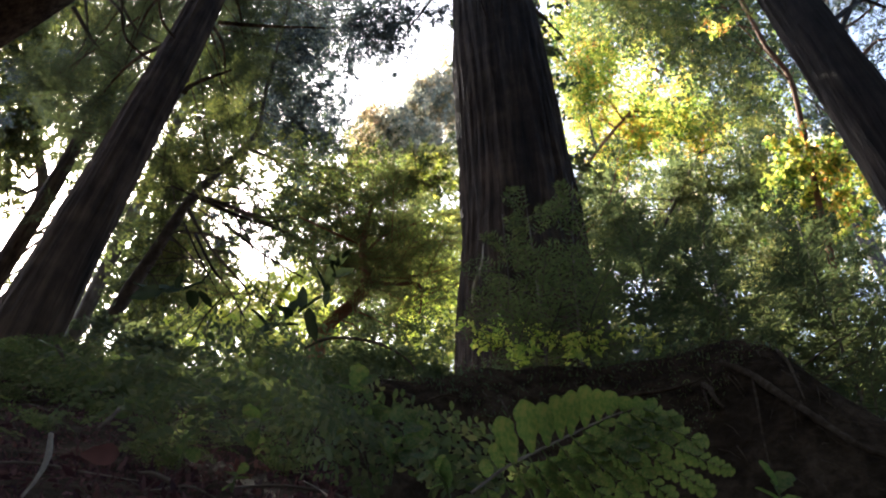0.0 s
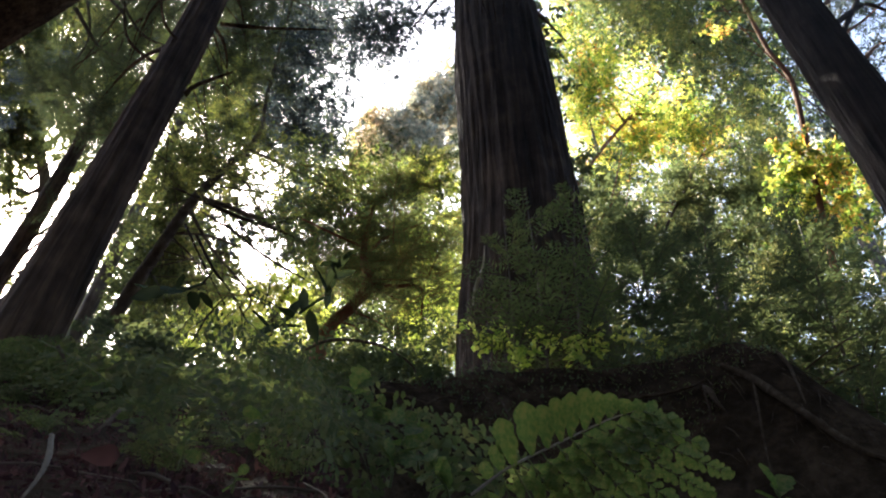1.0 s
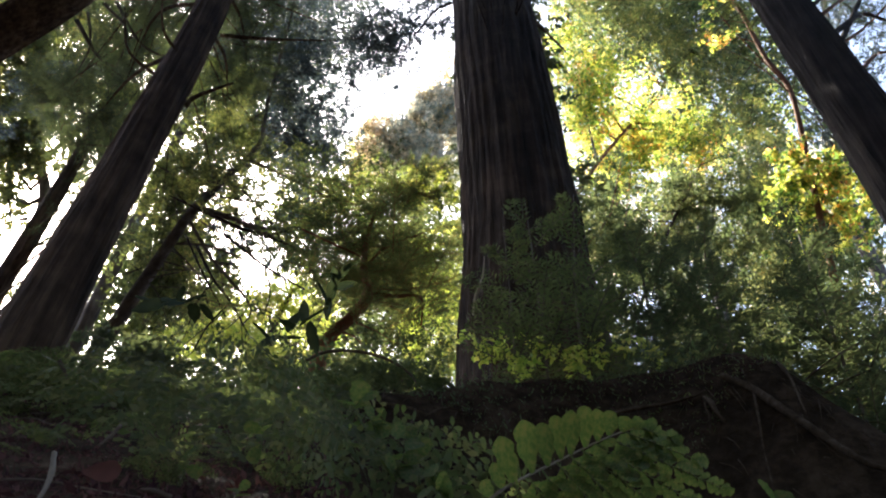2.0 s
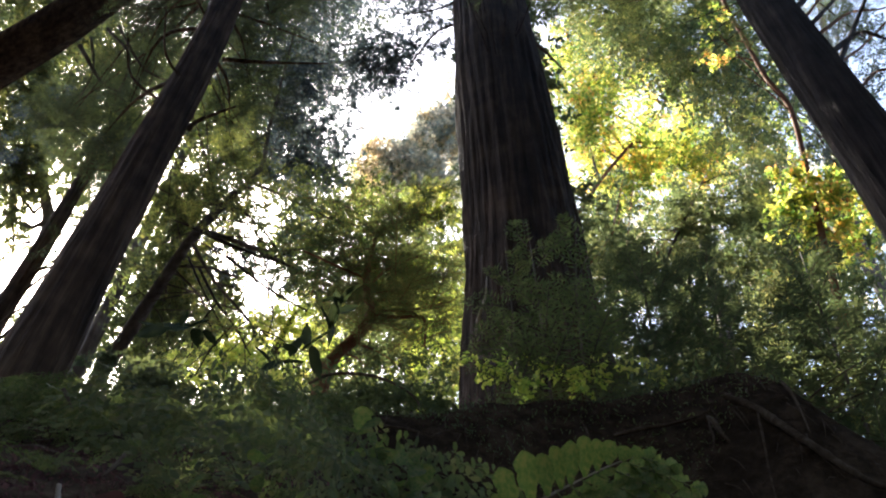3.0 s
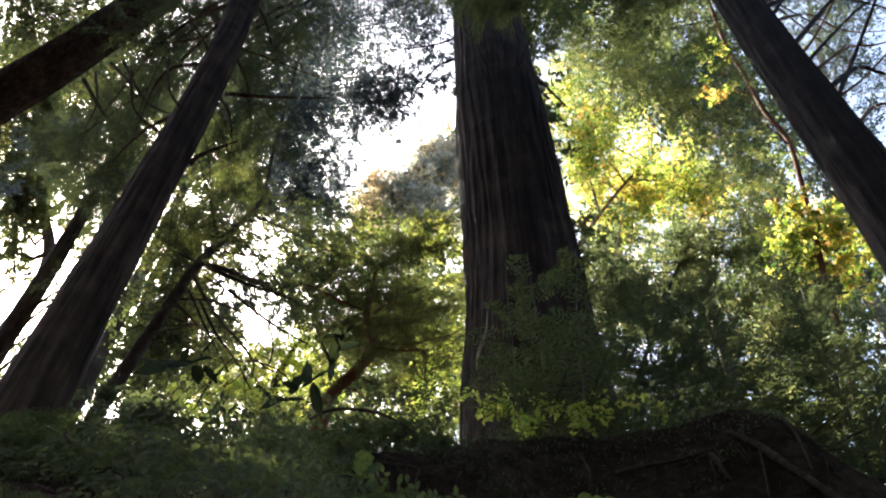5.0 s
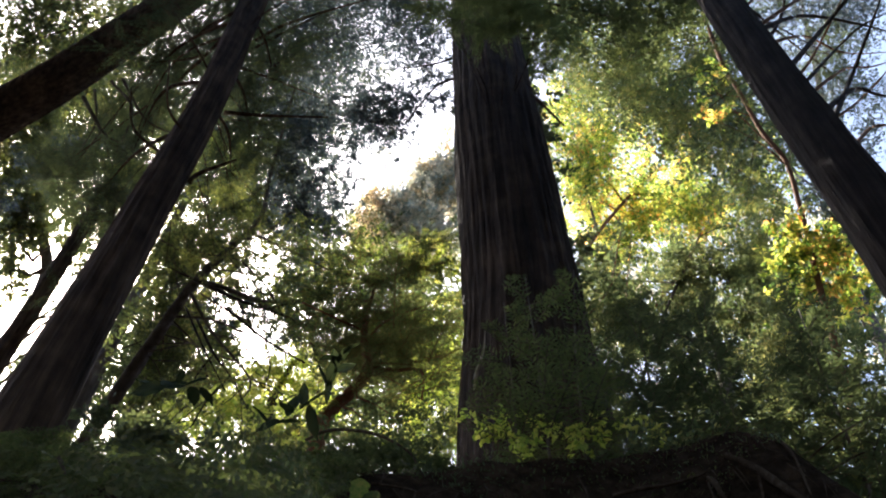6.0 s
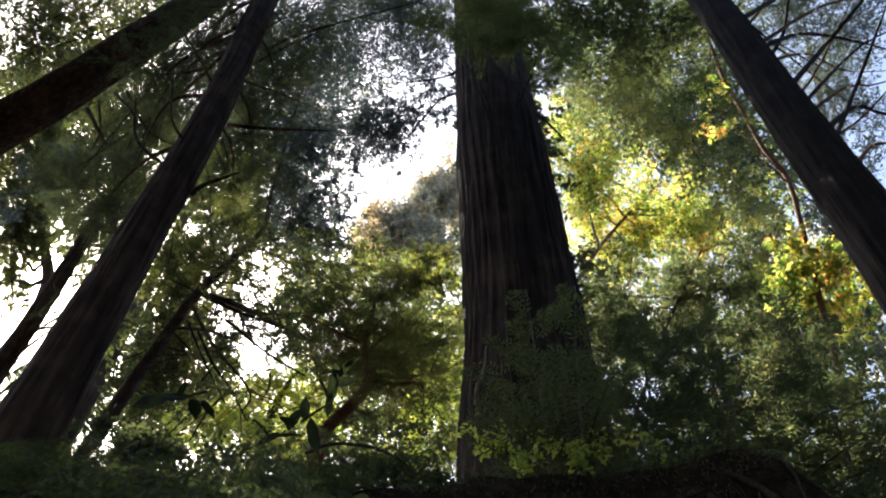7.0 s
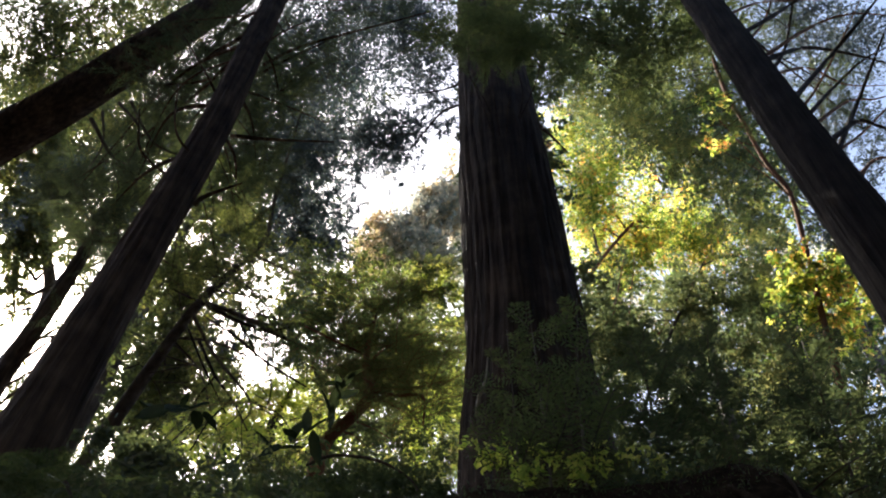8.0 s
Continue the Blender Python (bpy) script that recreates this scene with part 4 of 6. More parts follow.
gold = tree("maple", "tall maple with glowing yellow-green autumn leaves", 22, stem, [0.16, 0.075, 0.065, 0.058, 0.05, 0.04, 0.02],
            [(4.70, 13.45, 25.86, 1.05), (5.25, 14.38, 25.09, 0.96), (4.06, 14.26, 23.88, 0.76), (7.42, 15.00, 25.87, 0.90), (5.97, 15.30, 24.31, 0.87), (8.79, 15.54, 25.42, 0.72), (3.71, 13.43, 24.58, 0.64), (3.76, 12.77, 27.74, 0.81), (5.63, 15.91, 23.80, 0.61), (8.17, 16.03, 25.01, 0.72), (6.66, 13.29, 27.31, 0.90), (3.31, 13.27, 26.02, 0.61), (4.85, 13.03, 27.52, 0.81), (9.91, 15.28, 26.94, 0.75), (7.26, 15.77, 25.23, 0.72), (4.75, 15.65, 24.02, 0.70), (8.21, 14.44, 27.64, 0.84)],
            GOLD, 0.10, 1.35, BARK_RED, False, 0.03, 0.25, ridges=7, depth=0.004)
branch(gold, [(4.48, 14.3, 29.02), (4.27, 14.3, 25.71), (4.25, 14.3, 23.54), (4.36, 14.5, 22.35)], [0.02, 0.03, 0.035, 0.045], BARK_GREY)
for pts, r in (([(4.86, 13.0, 17.13), (5.61, 13.0, 18.31), (6.56, 13.0, 20.17)], 0.03), ([(3.08, 11.0, 14.71), (3.43, 11.0, 15.66), (3.85, 11.0, 17.34)], 0.022), ([(3.66, 11.5, 15.17), (3.95, 11.5, 16.55), (4.32, 11.5, 18.35)], 0.018), ([(2.15, 9.0, 11.64), (2.49, 9.0, 12.15), (2.9, 9.0, 12.93)], 0.02)):
    branch(gold, pts, [r, r * 0.8, r * 0.5], BARK_RED, "twig", 5)

# green canopy in front of it
stem = overhead(rooted([(8.04, 8.91, 15.32), (7.92, 9.02, 20.57), (7.81, 9.03, 29.23)]), 6)
tree("tanoak", "tall tanoak with mid-green layered foliage", 23, stem, [0.25, 0.16, 0.12, 0.08, 0.04],
     [(4.28, 8.93, 19.22, 0.75), (5.78, 9.10, 19.07, 0.87), (5.32, 8.56, 20.83, 0.98), (6.66, 9.75, 18.52, 0.75), (4.01, 8.43, 20.94, 0.78), (6.76, 10.34, 17.38, 0.49), (2.90, 8.25, 21.10, 0.65),
      (7.46, 9.22, 18.97, 0.44), (6.91, 9.19, 20.30, 0.59), (3.38, 9.24, 20.26, 0.52), (6.36, 8.40, 20.97, 0.65)],
     MIDGREEN, 0.078, 1.15, BARK_GREY, False, 0.012, 0.3)
crown(bpy.data.objects["tanoak.001"], np.random.default_rng(231), [(2.53, 9.20, 25.60, 0.80), (3.33, 9.20, 23.95, 0.80), (4.48, 9.20, 25.73, 0.80), (4.83, 9.20, 22.89, 0.80), (5.95, 9.20, 24.95, 0.80), (3.58, 9.20, 21.07, 0.80), (4.67, 9.20, 20.18, 0.80), (5.95, 9.20, 21.88, 0.80), (5.49, 9.20, 19.07, 0.80), (3.31, 9.20, 27.06, 0.80), (5.16, 9.20, 28.21, 0.80), (6.82, 9.20, 27.81, 0.80), (5.76, 9.20, 18.01, 0.80), (5.94, 9.20, 16.81, 0.80)],
      MIDGREEN, 0.10, 1.15, False, stem_finder(stem, 0.3), 0.02, BARK_GREY, name="upper_crown", infill=False)
for pts, r in (([(5.73, 9.00, 27.72), (5.10, 9.00, 23.62), (5.00, 9.00, 21.42), (5.10, 9.00, 19.11), (5.27, 9.00, 18.38)], 0.030), ([(7.16, 9.00, 25.21), (6.37, 9.00, 21.50), (5.83, 9.00, 18.68)], 0.022), ([(4.11, 9.00, 25.68), (4.61, 9.00, 23.67), (5.04, 9.00, 22.33), (5.21, 9.00, 21.37)], 0.034), ([(6.42, 9.00, 26.29), (5.87, 9.00, 23.67), (5.40, 9.00, 21.79)], 0.020)):
    branch(bpy.data.objects["tanoak.001"], pts, [r, r, r * 0.8, r * 0.7, r * 0.5][:len(pts)], BARK_DARK, "hanging_stem", 5)
stem = rooted([(3.24, 9.28, 11.35), (3.59, 8.98, 12.12), (4.00, 8.72, 12.86), (4.34, 8.55, 13.53)])
tree("tanoak", "shaded tanoak with haze put into its green leaf colour", 24, stem, [0.03, 0.026, 0.022, 0.016, 0.008],
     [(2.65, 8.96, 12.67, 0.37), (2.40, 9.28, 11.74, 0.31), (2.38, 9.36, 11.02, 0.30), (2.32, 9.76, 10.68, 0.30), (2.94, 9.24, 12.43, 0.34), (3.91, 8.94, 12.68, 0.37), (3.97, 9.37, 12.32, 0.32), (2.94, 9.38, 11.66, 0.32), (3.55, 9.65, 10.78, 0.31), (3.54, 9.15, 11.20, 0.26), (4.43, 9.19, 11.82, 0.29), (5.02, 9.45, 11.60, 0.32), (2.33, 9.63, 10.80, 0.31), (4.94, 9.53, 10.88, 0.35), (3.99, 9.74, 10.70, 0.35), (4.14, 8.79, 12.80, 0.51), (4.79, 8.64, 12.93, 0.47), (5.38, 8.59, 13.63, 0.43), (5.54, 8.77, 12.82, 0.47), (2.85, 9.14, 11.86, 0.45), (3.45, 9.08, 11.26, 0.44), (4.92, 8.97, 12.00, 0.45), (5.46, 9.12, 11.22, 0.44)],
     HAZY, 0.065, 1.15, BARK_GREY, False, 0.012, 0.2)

# narrow far trunk between the saplings
stem = overhead(rooted([(6.56, 14.59, 16.13), (6.63, 14.56, 17.72), (6.69, 14.53, 19.27)]), 0.6)
tree("redwood", "slim grey far trunk among the saplings", 28, stem, [0.16, 0.14, 0.12, 0.09, 0.05], [], NEEDLE, 0.05, 1.0, BARK_GREY, ridges=9, depth=0.01, sides=30, rings=60)

# yellow sapling with a reddish stem
stem = rooted([(3.77, 5.50, 7.84), (3.87, 5.50, 8.42), (4.07, 5.50, 9.54), (4.22, 5.50, 10.60), (4.14, 5.50, 11.36), (4.15, 5.50, 12.56), (4.16, 5.50, 13.77), (4.41, 5.50, 16.56)])
tree("maple", "slender reddish maple with yellow backlit leaves", 25, stem, [0.042, 0.034, 0.032, 0.031, 0.031, 0.031, 0.032, 0.032, 0.026],
     [(3.69, 5.44, 8.45, 0.24), (3.96, 5.75, 8.19, 0.24), (4.26, 5.79, 8.15, 0.22), (4.13, 5.34, 8.54, 0.25), (3.60, 5.17, 8.68, 0.19), (4.49, 5.54, 8.37, 0.22), (3.61, 5.87, 8.09, 0.19), (4.05, 5.55, 8.36, 0.19), (3.24, 4.96, 10.63, 0.18), (3.13, 4.55, 10.98, 0.18), (3.99, 5.50, 13.55, 0.13), (3.66, 5.50, 12.45, 0.13), (3.80, 5.50, 11.92, 0.13), (4.14, 5.50, 13.14, 0.13), (3.57, 5.50, 8.51, 0.20), (3.85, 5.50, 8.73, 0.20), (4.16, 5.50, 8.85, 0.20), (3.57, 5.50, 8.21, 0.20)],
     GOLD, 0.058, 1.0, BARK_RED, False, 0.011, 0.2, ridges=5, depth=0.002, sides=16)

# lacy canopy against the sky on either side
stem = [grounded(12.5, 15.5), (12.06, 16.29, 20.87), (12.40, 14.62, 24.89), (12.89, 13.24, 29.96), (13.43, 11.61, 35.24)]
tree("laurel_tree", "tall laurel with sparse leaves against the bright sky", 26, stem, [0.3, 0.2, 0.16, 0.1, 0.05],
     [(10.00, 13.28, 24.70, 0.57), (9.39, 12.13, 25.66, 0.57), (11.90, 11.71, 26.02, 0.84), (12.60, 13.06, 24.89, 0.84), (11.43, 10.63, 28.24, 1.39), (13.08, 10.07, 28.70, 1.22), (9.68, 10.25, 28.55, 1.22), (12.63, 14.21, 23.92, 0.67), (11.07, 12.05, 25.74, 0.67), (12.28, 9.28, 29.37, 1.22), (10.53, 9.30, 29.35, 1.05), (12.91, 11.89, 25.87, 0.67), (11.52, 13.46, 24.55, 0.60), (11.80, 14.55, 23.64, 0.60), (10.94, 13.98, 24.12, 0.50), (10.59, 13.08, 24.87, 0.47), (10.22, 11.93, 25.84, 0.50), (12.48, 14.99, 23.27, 0.57)],
     LAUREL, 0.11, 0.55, BARK_GREY, False, 0.05, 0.3)
stem = [grounded(-13.5, 15.0), (-11.58, 15.97, 19.83), (-12.22, 14.67, 23.53), (-13.27, 13.44, 28.48), (-14.26, 11.95, 33.65)]
tree("laurel_tree", "tall laurel with sparse leaves against the bright sky", 27, stem, [0.3, 0.2, 0.16, 0.1, 0.05],
     [(-12.45, 12.53, 24.03, 0.81), (-11.62, 13.88, 22.89, 0.73), (-12.49, 14.57, 22.31, 0.65), (-10.79, 14.74, 22.17, 0.61), (-12.76, 13.40, 23.30, 0.73), (-11.15, 12.88, 23.73, 0.81), (-11.54, 11.47, 27.53, 0.87), (-13.06, 11.21, 26.44, 1.01), (-10.00, 10.24, 28.56, 1.05), (-11.62, 11.84, 25.91, 1.01), (-9.88, 12.12, 24.37, 0.81)] + [ (-9.52, 13.61, 23.12, 0.97), (-8.44, 9.82, 28.91, 1.05), (-8.05, 14.21, 22.62, 0.81), (-7.60, 12.59, 23.98, 1.13), (-13.27, 12.17, 24.33, 0.97), (-12.90, 14.15, 22.67, 0.58), (-11.46, 13.51, 23.21, 0.58), (-12.40, 14.88, 22.05, 0.52), (-12.45, 15.50, 21.53, 0.34), (-12.68, 16.13, 21.01, 0.36), (-12.09, 14.51, 22.37, 0.32), (-12.71, 15.51, 21.53, 0.45), (-10.62, 11.44, 26.25, 1.01), (-11.82, 12.15, 24.35, 0.97), (-8.75, 11.61, 24.80, 0.97), (-10.29, 15.35, 21.66, 0.49)],
     OLIVE, 0.125, 1.45, BARK_GREY, False, 0.05, 0.3)
branch(bpy.data.objects["laurel_tree.002"], [(-14.89, 15.50, 26.25), (-14.18, 15.50, 25.38), (-13.48, 15.50, 24.07), (-12.88, 15.50, 22.55), (-12.48, 15.50, 21.43), (-11.99, 15.50, 20.39)], [0.05, 0.05, 0.045, 0.04, 0.03, 0.02], BARK_DARK)

# young redwoods and shrubs on the lip of the bank
def feathered_sapling(label, seed, x, y, height, spread, layers, mat, needle=0.04, spacing=0.016, low=0.06, r0=0.014, gap=0.095):
    """A young redwood with whorls of flat drooping branches, longer towards the ground."""
    rng = np.random.default_rng(seed)
    g = ground_height(x, y)
    lean = rng.normal(size=2) * 0.05 * height
    stem = [grounded(x, y), (x + lean[0] * 0.4, y + lean[1] * 0.4, g + height * 0.5), (x + lean[0], y + lean[1], g + height)]
    ob = tree("young_redwood", label, seed, stem, [r0, r0 * 0.7, r0 * 0.25], [], mat, 0.04, 0.5, BARK_GREY, ridges=5, depth=0.001, sides=10, rings=24, category="sapling", group="saplings on the bank")
    cs, tv, tf = [], [], []
    for k in range(layers):
        f = low + (1 - low) * (k + 0.3 * rng.random()) / layers
        q = spread * (1.08 - 0.85 * f)
        at = np.array([x + lean[0] * f, y + lean[1] * f, g + height * f])
        whorl = 4 if f < 0.6 else 3
        for i in range(whorl):
            a = 6.283 * (i + 0.6 * rng.random()) / whorl + k * 2.4
            flat_branch(rng, at, (math.cos(a), math.sin(a), 0.18 + 0.35 * rng.random() * (0.4 + f) + 1.4 * max(0.0, f - 0.55)), q * (0.75 + 0.5 * rng.random()), needle, spacing, cs, tv, tf, gap)
    tagged(adopt(part("twig_tangle", mesh_from("twig_tangle", tv, tf), BARK_GREY), ob), kind="stuff")
    arr = [np.concatenate([c[i] for c in cs]) for i in range(5)]
    v, f = leaf_arrays(*arr)
    adopt(part("crown", mesh_arrays("crown", v, f), mat), ob)
    return ob


def bushy_sapling(seed, x, y, height, spread, layers=8):
    return feathered_sapling("dark bushy young redwood with layered drooping sprays", seed, x, y, height, spread, layers, NEEDLE, 0.064, 0.021)


feathered_sapling("young redwood sapling with soft green sprays", 31, 0.50, 3.14, 1.5, 0.46, 5, DUSK, 0.046, 0.021, 0.10, 0.009)
feathered_sapling("young redwood sapling with soft green sprays", 38, 0.66, 3.2, 1.62, 0.5, 5, DUSK, 0.052, 0.024, 0.08, 0.009)
feathered_sapling("small redwood sapling with soft green sprays", 45, 0.36, 3.18, 1.25, 0.36, 4, DUSK, 0.046, 0.022, 0.10, 0.008)
bushy_sapling(32, 1.22, 3.75, 1.75, 0.7, 6)
bushy_sapling(33, 2.3, 3.9, 3.2, 0.95, 11)
bushy_sapling(34, 1.65, 3.8, 2.0, 0.8, 9)
bushy_sapling(35, 2.85, 4.1, 3.1, 0.95, 10)
bushy_sapling(37, 2.05, 3.45, 2.3, 0.7, 8)
bushy_sapling(39, 1.55, 4.3, 2.2, 0.8, 6)
bushy_sapling(40, 3.4, 4.7, 3.2, 0.9, 9)


# far thickets that close the wood behind
def thicket(label, seed, x, y, boughs, mat, leaf, tau, height=5.0, infill=True):
    """A dense low tree at the back of the wood."""
    g = grounded(x, y)
    return tree("thicket_tree", label, seed, [g, (x + 0.2, y, g[2] + height * 0.5), (x, y, g[2] + height)], [0.12, 0.09, 0.04], boughs, mat, leaf, tau, BARK_GREY, False, 0.03, 0.2, ridges=5, depth=0.004, sides=14, rings=20, infill=infill)


thicket("dense green thicket tree closing the back of the wood", 51, -5.5, 15.0, [(-5.70, 13.37, 14.19, 0.71), (-4.76, 12.99, 14.50, 0.59), (-6.54, 12.83, 14.63, 0.59), (-4.03, 13.71, 13.90, 0.71), (-5.25, 12.27, 15.10, 0.47), (-7.11, 13.39, 14.17, 0.71), (-2.85, 13.69, 13.91, 0.71), (-1.91, 13.32, 14.23, 0.71), (-6.20, 11.92, 15.40, 0.43), (-6.68, 11.48, 15.77, 0.35), (-5.74, 11.47, 15.78, 0.35), (-4.65, 12.36, 15.03, 0.40)], DUSK, 0.12, 1.5)
thicket("dense green thicket tree closing the back of the wood", 52, -0.5, 18.0, [(-2.05, 15.13, 17.93, 0.86), (-0.90, 15.44, 17.67, 0.86), (0.24, 15.10, 17.95, 0.86), (-1.46, 16.22, 17.02, 0.93), (-0.02, 16.31, 16.94, 0.93), (1.40, 16.07, 17.14, 0.86), (-2.64, 14.37, 18.57, 0.64), (-0.64, 14.23, 18.68, 0.79), (0.21, 13.89, 18.97, 0.64), (-1.79, 13.92, 18.94, 0.57)], MIDGREEN, 0.14, 1.4)
# Haze of this thicket is put into its leaf colour
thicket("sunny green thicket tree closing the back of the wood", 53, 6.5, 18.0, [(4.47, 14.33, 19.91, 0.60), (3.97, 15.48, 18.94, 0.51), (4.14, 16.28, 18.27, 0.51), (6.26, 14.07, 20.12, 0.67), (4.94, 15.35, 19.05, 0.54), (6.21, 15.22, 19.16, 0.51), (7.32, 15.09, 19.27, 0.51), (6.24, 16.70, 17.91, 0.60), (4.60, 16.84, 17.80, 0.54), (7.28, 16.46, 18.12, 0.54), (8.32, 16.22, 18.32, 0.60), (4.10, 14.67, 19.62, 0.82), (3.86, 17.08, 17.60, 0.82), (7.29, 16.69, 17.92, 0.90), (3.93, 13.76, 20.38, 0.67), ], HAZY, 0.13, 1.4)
thicket("sunny green thicket tree closing the back of the wood", 54, 13.0, 17.0, [(8.46, 15.65, 18.80, 0.90), (9.67, 16.43, 18.14, 0.90), (8.19, 16.91, 17.74, 0.90), (10.70, 15.73, 18.73, 0.82), (11.32, 16.87, 17.78, 0.90), (9.49, 15.06, 19.29, 0.75), (11.35, 18.01, 16.82, 0.90), (9.85, 17.69, 17.09, 0.90), (7.98, 14.51, 19.76, 0.75), (11.37, 19.15, 15.86, 0.90)], MIDGREEN, 0.15, 1.4)
thicket("dense dark thicket tree closing the back of the wood", 55, -13.0, 15.5, [(-10.61, 16.23, 17.01, 0.86), (-9.34, 15.78, 17.39, 0.86), (-9.75, 16.66, 16.65, 0.86), (-8.36, 14.88, 18.13, 0.64)], OLIVE, 0.11, 1.4)

thicket("dense green thicket tree behind the bank", 56, 3.6, 9.5, [(2.23, 8.59, 9.05, 0.37), (3.28, 8.64, 9.02, 0.37), (2.09, 8.82, 8.86, 0.34), (1.34, 8.66, 9.00, 0.34), (0.74, 8.73, 8.94, 0.30), (2.24, 8.94, 8.77, 0.30), (2.84, 8.93, 8.77, 0.30), (3.43, 8.86, 8.83, 0.30), (1.71, 8.89, 8.81, 0.30), (4.03, 8.80, 8.88, 0.30), (4.63, 9.02, 8.70, 0.34), (5.23, 9.35, 8.42, 0.34)], DUSK, 0.06, 1.1, 3.0)
thicket("dense dark thicket tree behind the bank", 57, -2.6, 8.0, [(-1.96, 7.77, 7.79, 0.29), (-1.44, 7.81, 7.75, 0.29), (-0.92, 7.76, 7.80, 0.29), (-0.26, 7.80, 7.76, 0.29), (-2.49, 7.78, 7.78, 0.29), (0.25, 7.54, 7.98, 0.26), (-3.67, 7.59, 7.93, 0.26), (-3.34, 7.74, 7.81, 0.26), (-2.94, 7.78, 7.77, 0.26), (-3.86, 7.80, 7.76, 0.26), (-3.47, 7.39, 8.10, 0.20)], OLIVE, 0.065, 1.2, 2.5)


# unseen wood added round and behind the eye to block sky light
def sky_block_tree(seed, x, y, height, spread):
    r = random.Random(seed)
    g = grounded(x, y)
    boughs = []
    for i in range(15):
        a, q = 6.283 * r.random(), spread * (0.25 + 0.75 * r.random())
        h = height * (0.28 + 0.72 * (i + r.random()) / 15)
        boughs.append((x + math.cos(a) * q * (1.15 - 0.6 * h / height), y + math.sin(a) * q * (1.15 - 0.6 * h / height), g[2] + h, spread * (0.42 + 0.2 * r.random())))
    return tree("redwood", "added unseen redwood that blocks sky light", seed, [g, (x, y, g[2] + height * 0.5), (x + 0.3, y, g[2] + height)], [0.45, 0.3, 0.08], boughs, NEEDLE, 0.60, 0.55, BARK, False, 0.06, 0.2, sides=18, rings=20)


for i, (x, y, h, w) in enumerate(((-2.5, -5.5, 18, 3.4), (3.5, -5.0, 17, 3.2), (-7.0, -3.0, 18, 3.2), (7.5, -2.0, 18, 3.4), (0.5, -9.5, 22, 3.8), (-6.5, -9.0, 21, 3.6), (6.5, -9.5, 21, 3.8),
                                    (-10.5, 1.0, 20, 3.4), (10.5, 2.0, 20, 3.2), (-12, -8, 23, 4), (12, -8, 23, 4), (0, -16, 25, 4.5), (-8, -16, 25, 4.5), (8, -16, 25, 4.5))):
    sky_block_tree(200 + i, x, y, h, w)

# Far tree added on the sun's path to shade the bare redwood
stem = overhead(rooted([(-10.64, 16.94, 21.03), (-10.44, 17.06, 26.67), (-10.17, 17.22, 36.59)]), 8)
tree("redwood", "added distant redwood meant to shade the bare trunk", 58, stem, [0.22, 0.18, 0.16, 0.12, 0.06],
     [(-6.53, 17.51, 28.99, 1.13), (-4.78, 17.80, 28.74, 0.92), (-7.17, 16.42, 29.90, 1.13), (-5.71, 16.57, 31.08, 1.27), (-8.37, 17.85, 28.70, 1.03), (-5.03, 15.88, 32.97, 1.31), (-6.78, 15.57, 33.23, 1.31), (-8.29, 15.92, 32.93, 1.31), (-3.86, 15.11, 34.92, 1.12), (-5.66, 14.62, 35.33, 1.34)],
     NEEDLE, 0.15, 0.75, BARK, False, 0.04, 0.2)

thicket("mid-green tree standing before the gap in the canopy", 59, -2.8, 14.5, [(-2.82, 11.55, 17.02, 0.45), (-2.20, 11.35, 17.18, 0.40), (-3.31, 11.84, 16.77, 0.37), (-1.70, 11.58, 16.99, 0.37), (-3.05, 12.32, 16.37, 0.42), (-2.50, 11.97, 16.66, 0.42), (-3.55, 12.23, 16.45, 0.32), (-1.20, 11.53, 17.04, 0.32)], GREEN, 0.075, 1.1, 8.0)

stem = overhead(rooted([(-4.70, 9.94, 12.64), (-4.65, 9.97, 14.70)]), 3)
tree("laurel_tree", "slender laurel with lacy leaves before the sky", 60, stem, [0.06, 0.05, 0.04, 0.02],
     [(-4.85, 8.12, 12.06, 0.24), (-4.41, 8.02, 12.15, 0.24), (-3.97, 8.24, 11.96, 0.24), (-3.53, 8.44, 11.79, 0.24), (-3.19, 8.27, 11.94, 0.19), (-4.75, 8.66, 11.61, 0.24), (-4.31, 8.92, 11.39, 0.26), (-3.87, 8.78, 11.51, 0.24), (-4.47, 9.25, 11.11, 0.26), (-3.95, 9.31, 11.06, 0.26), (-3.55, 9.51, 10.90, 0.24), (-4.82, 9.09, 11.25, 0.24),
      (-3.22, 8.64, 11.63, 0.19), (-3.72, 7.91, 12.24, 0.24), (-3.02, 7.77, 12.36, 0.21), (-3.76, 9.74, 10.70, 0.26), (-2.48, 8.76, 11.53, 0.21), (-2.30, 9.02, 11.30, 0.21), (-2.75, 7.6, 12.19, 0.2), (-2.40, 7.6, 11.59, 0.18), (-3.06, 7.6, 10.74, 0.17), (-3.67, 7.6, 10.99, 0.2), (-3.04, 7.6, 11.43, 0.2), (-3.75, 7.6, 10.34, 0.19), (-3.83, 7.6, 9.73, 0.18), (-2.83, 7.6, 9.20, 0.14), (-2.76, 7.60, 11.94, 0.22), (-2.27, 7.60, 12.12, 0.22), (-1.96, 7.60, 10.83, 0.22), (-2.50, 7.60, 10.55, 0.22), (-2.14, 7.60, 10.25, 0.22), (-2.84, 7.60, 11.07, 0.22), (-3.08, 7.60, 10.53, 0.22), (-1.72, 7.60, 9.97, 0.22), (-2.69, 7.60, 9.93, 0.22)],
     OLIVE, 0.055, 1.5, BARK_GREY, False, 0.012, 0.2, ridges=5, depth=0.003, sides=12, rings=20, infill=False)
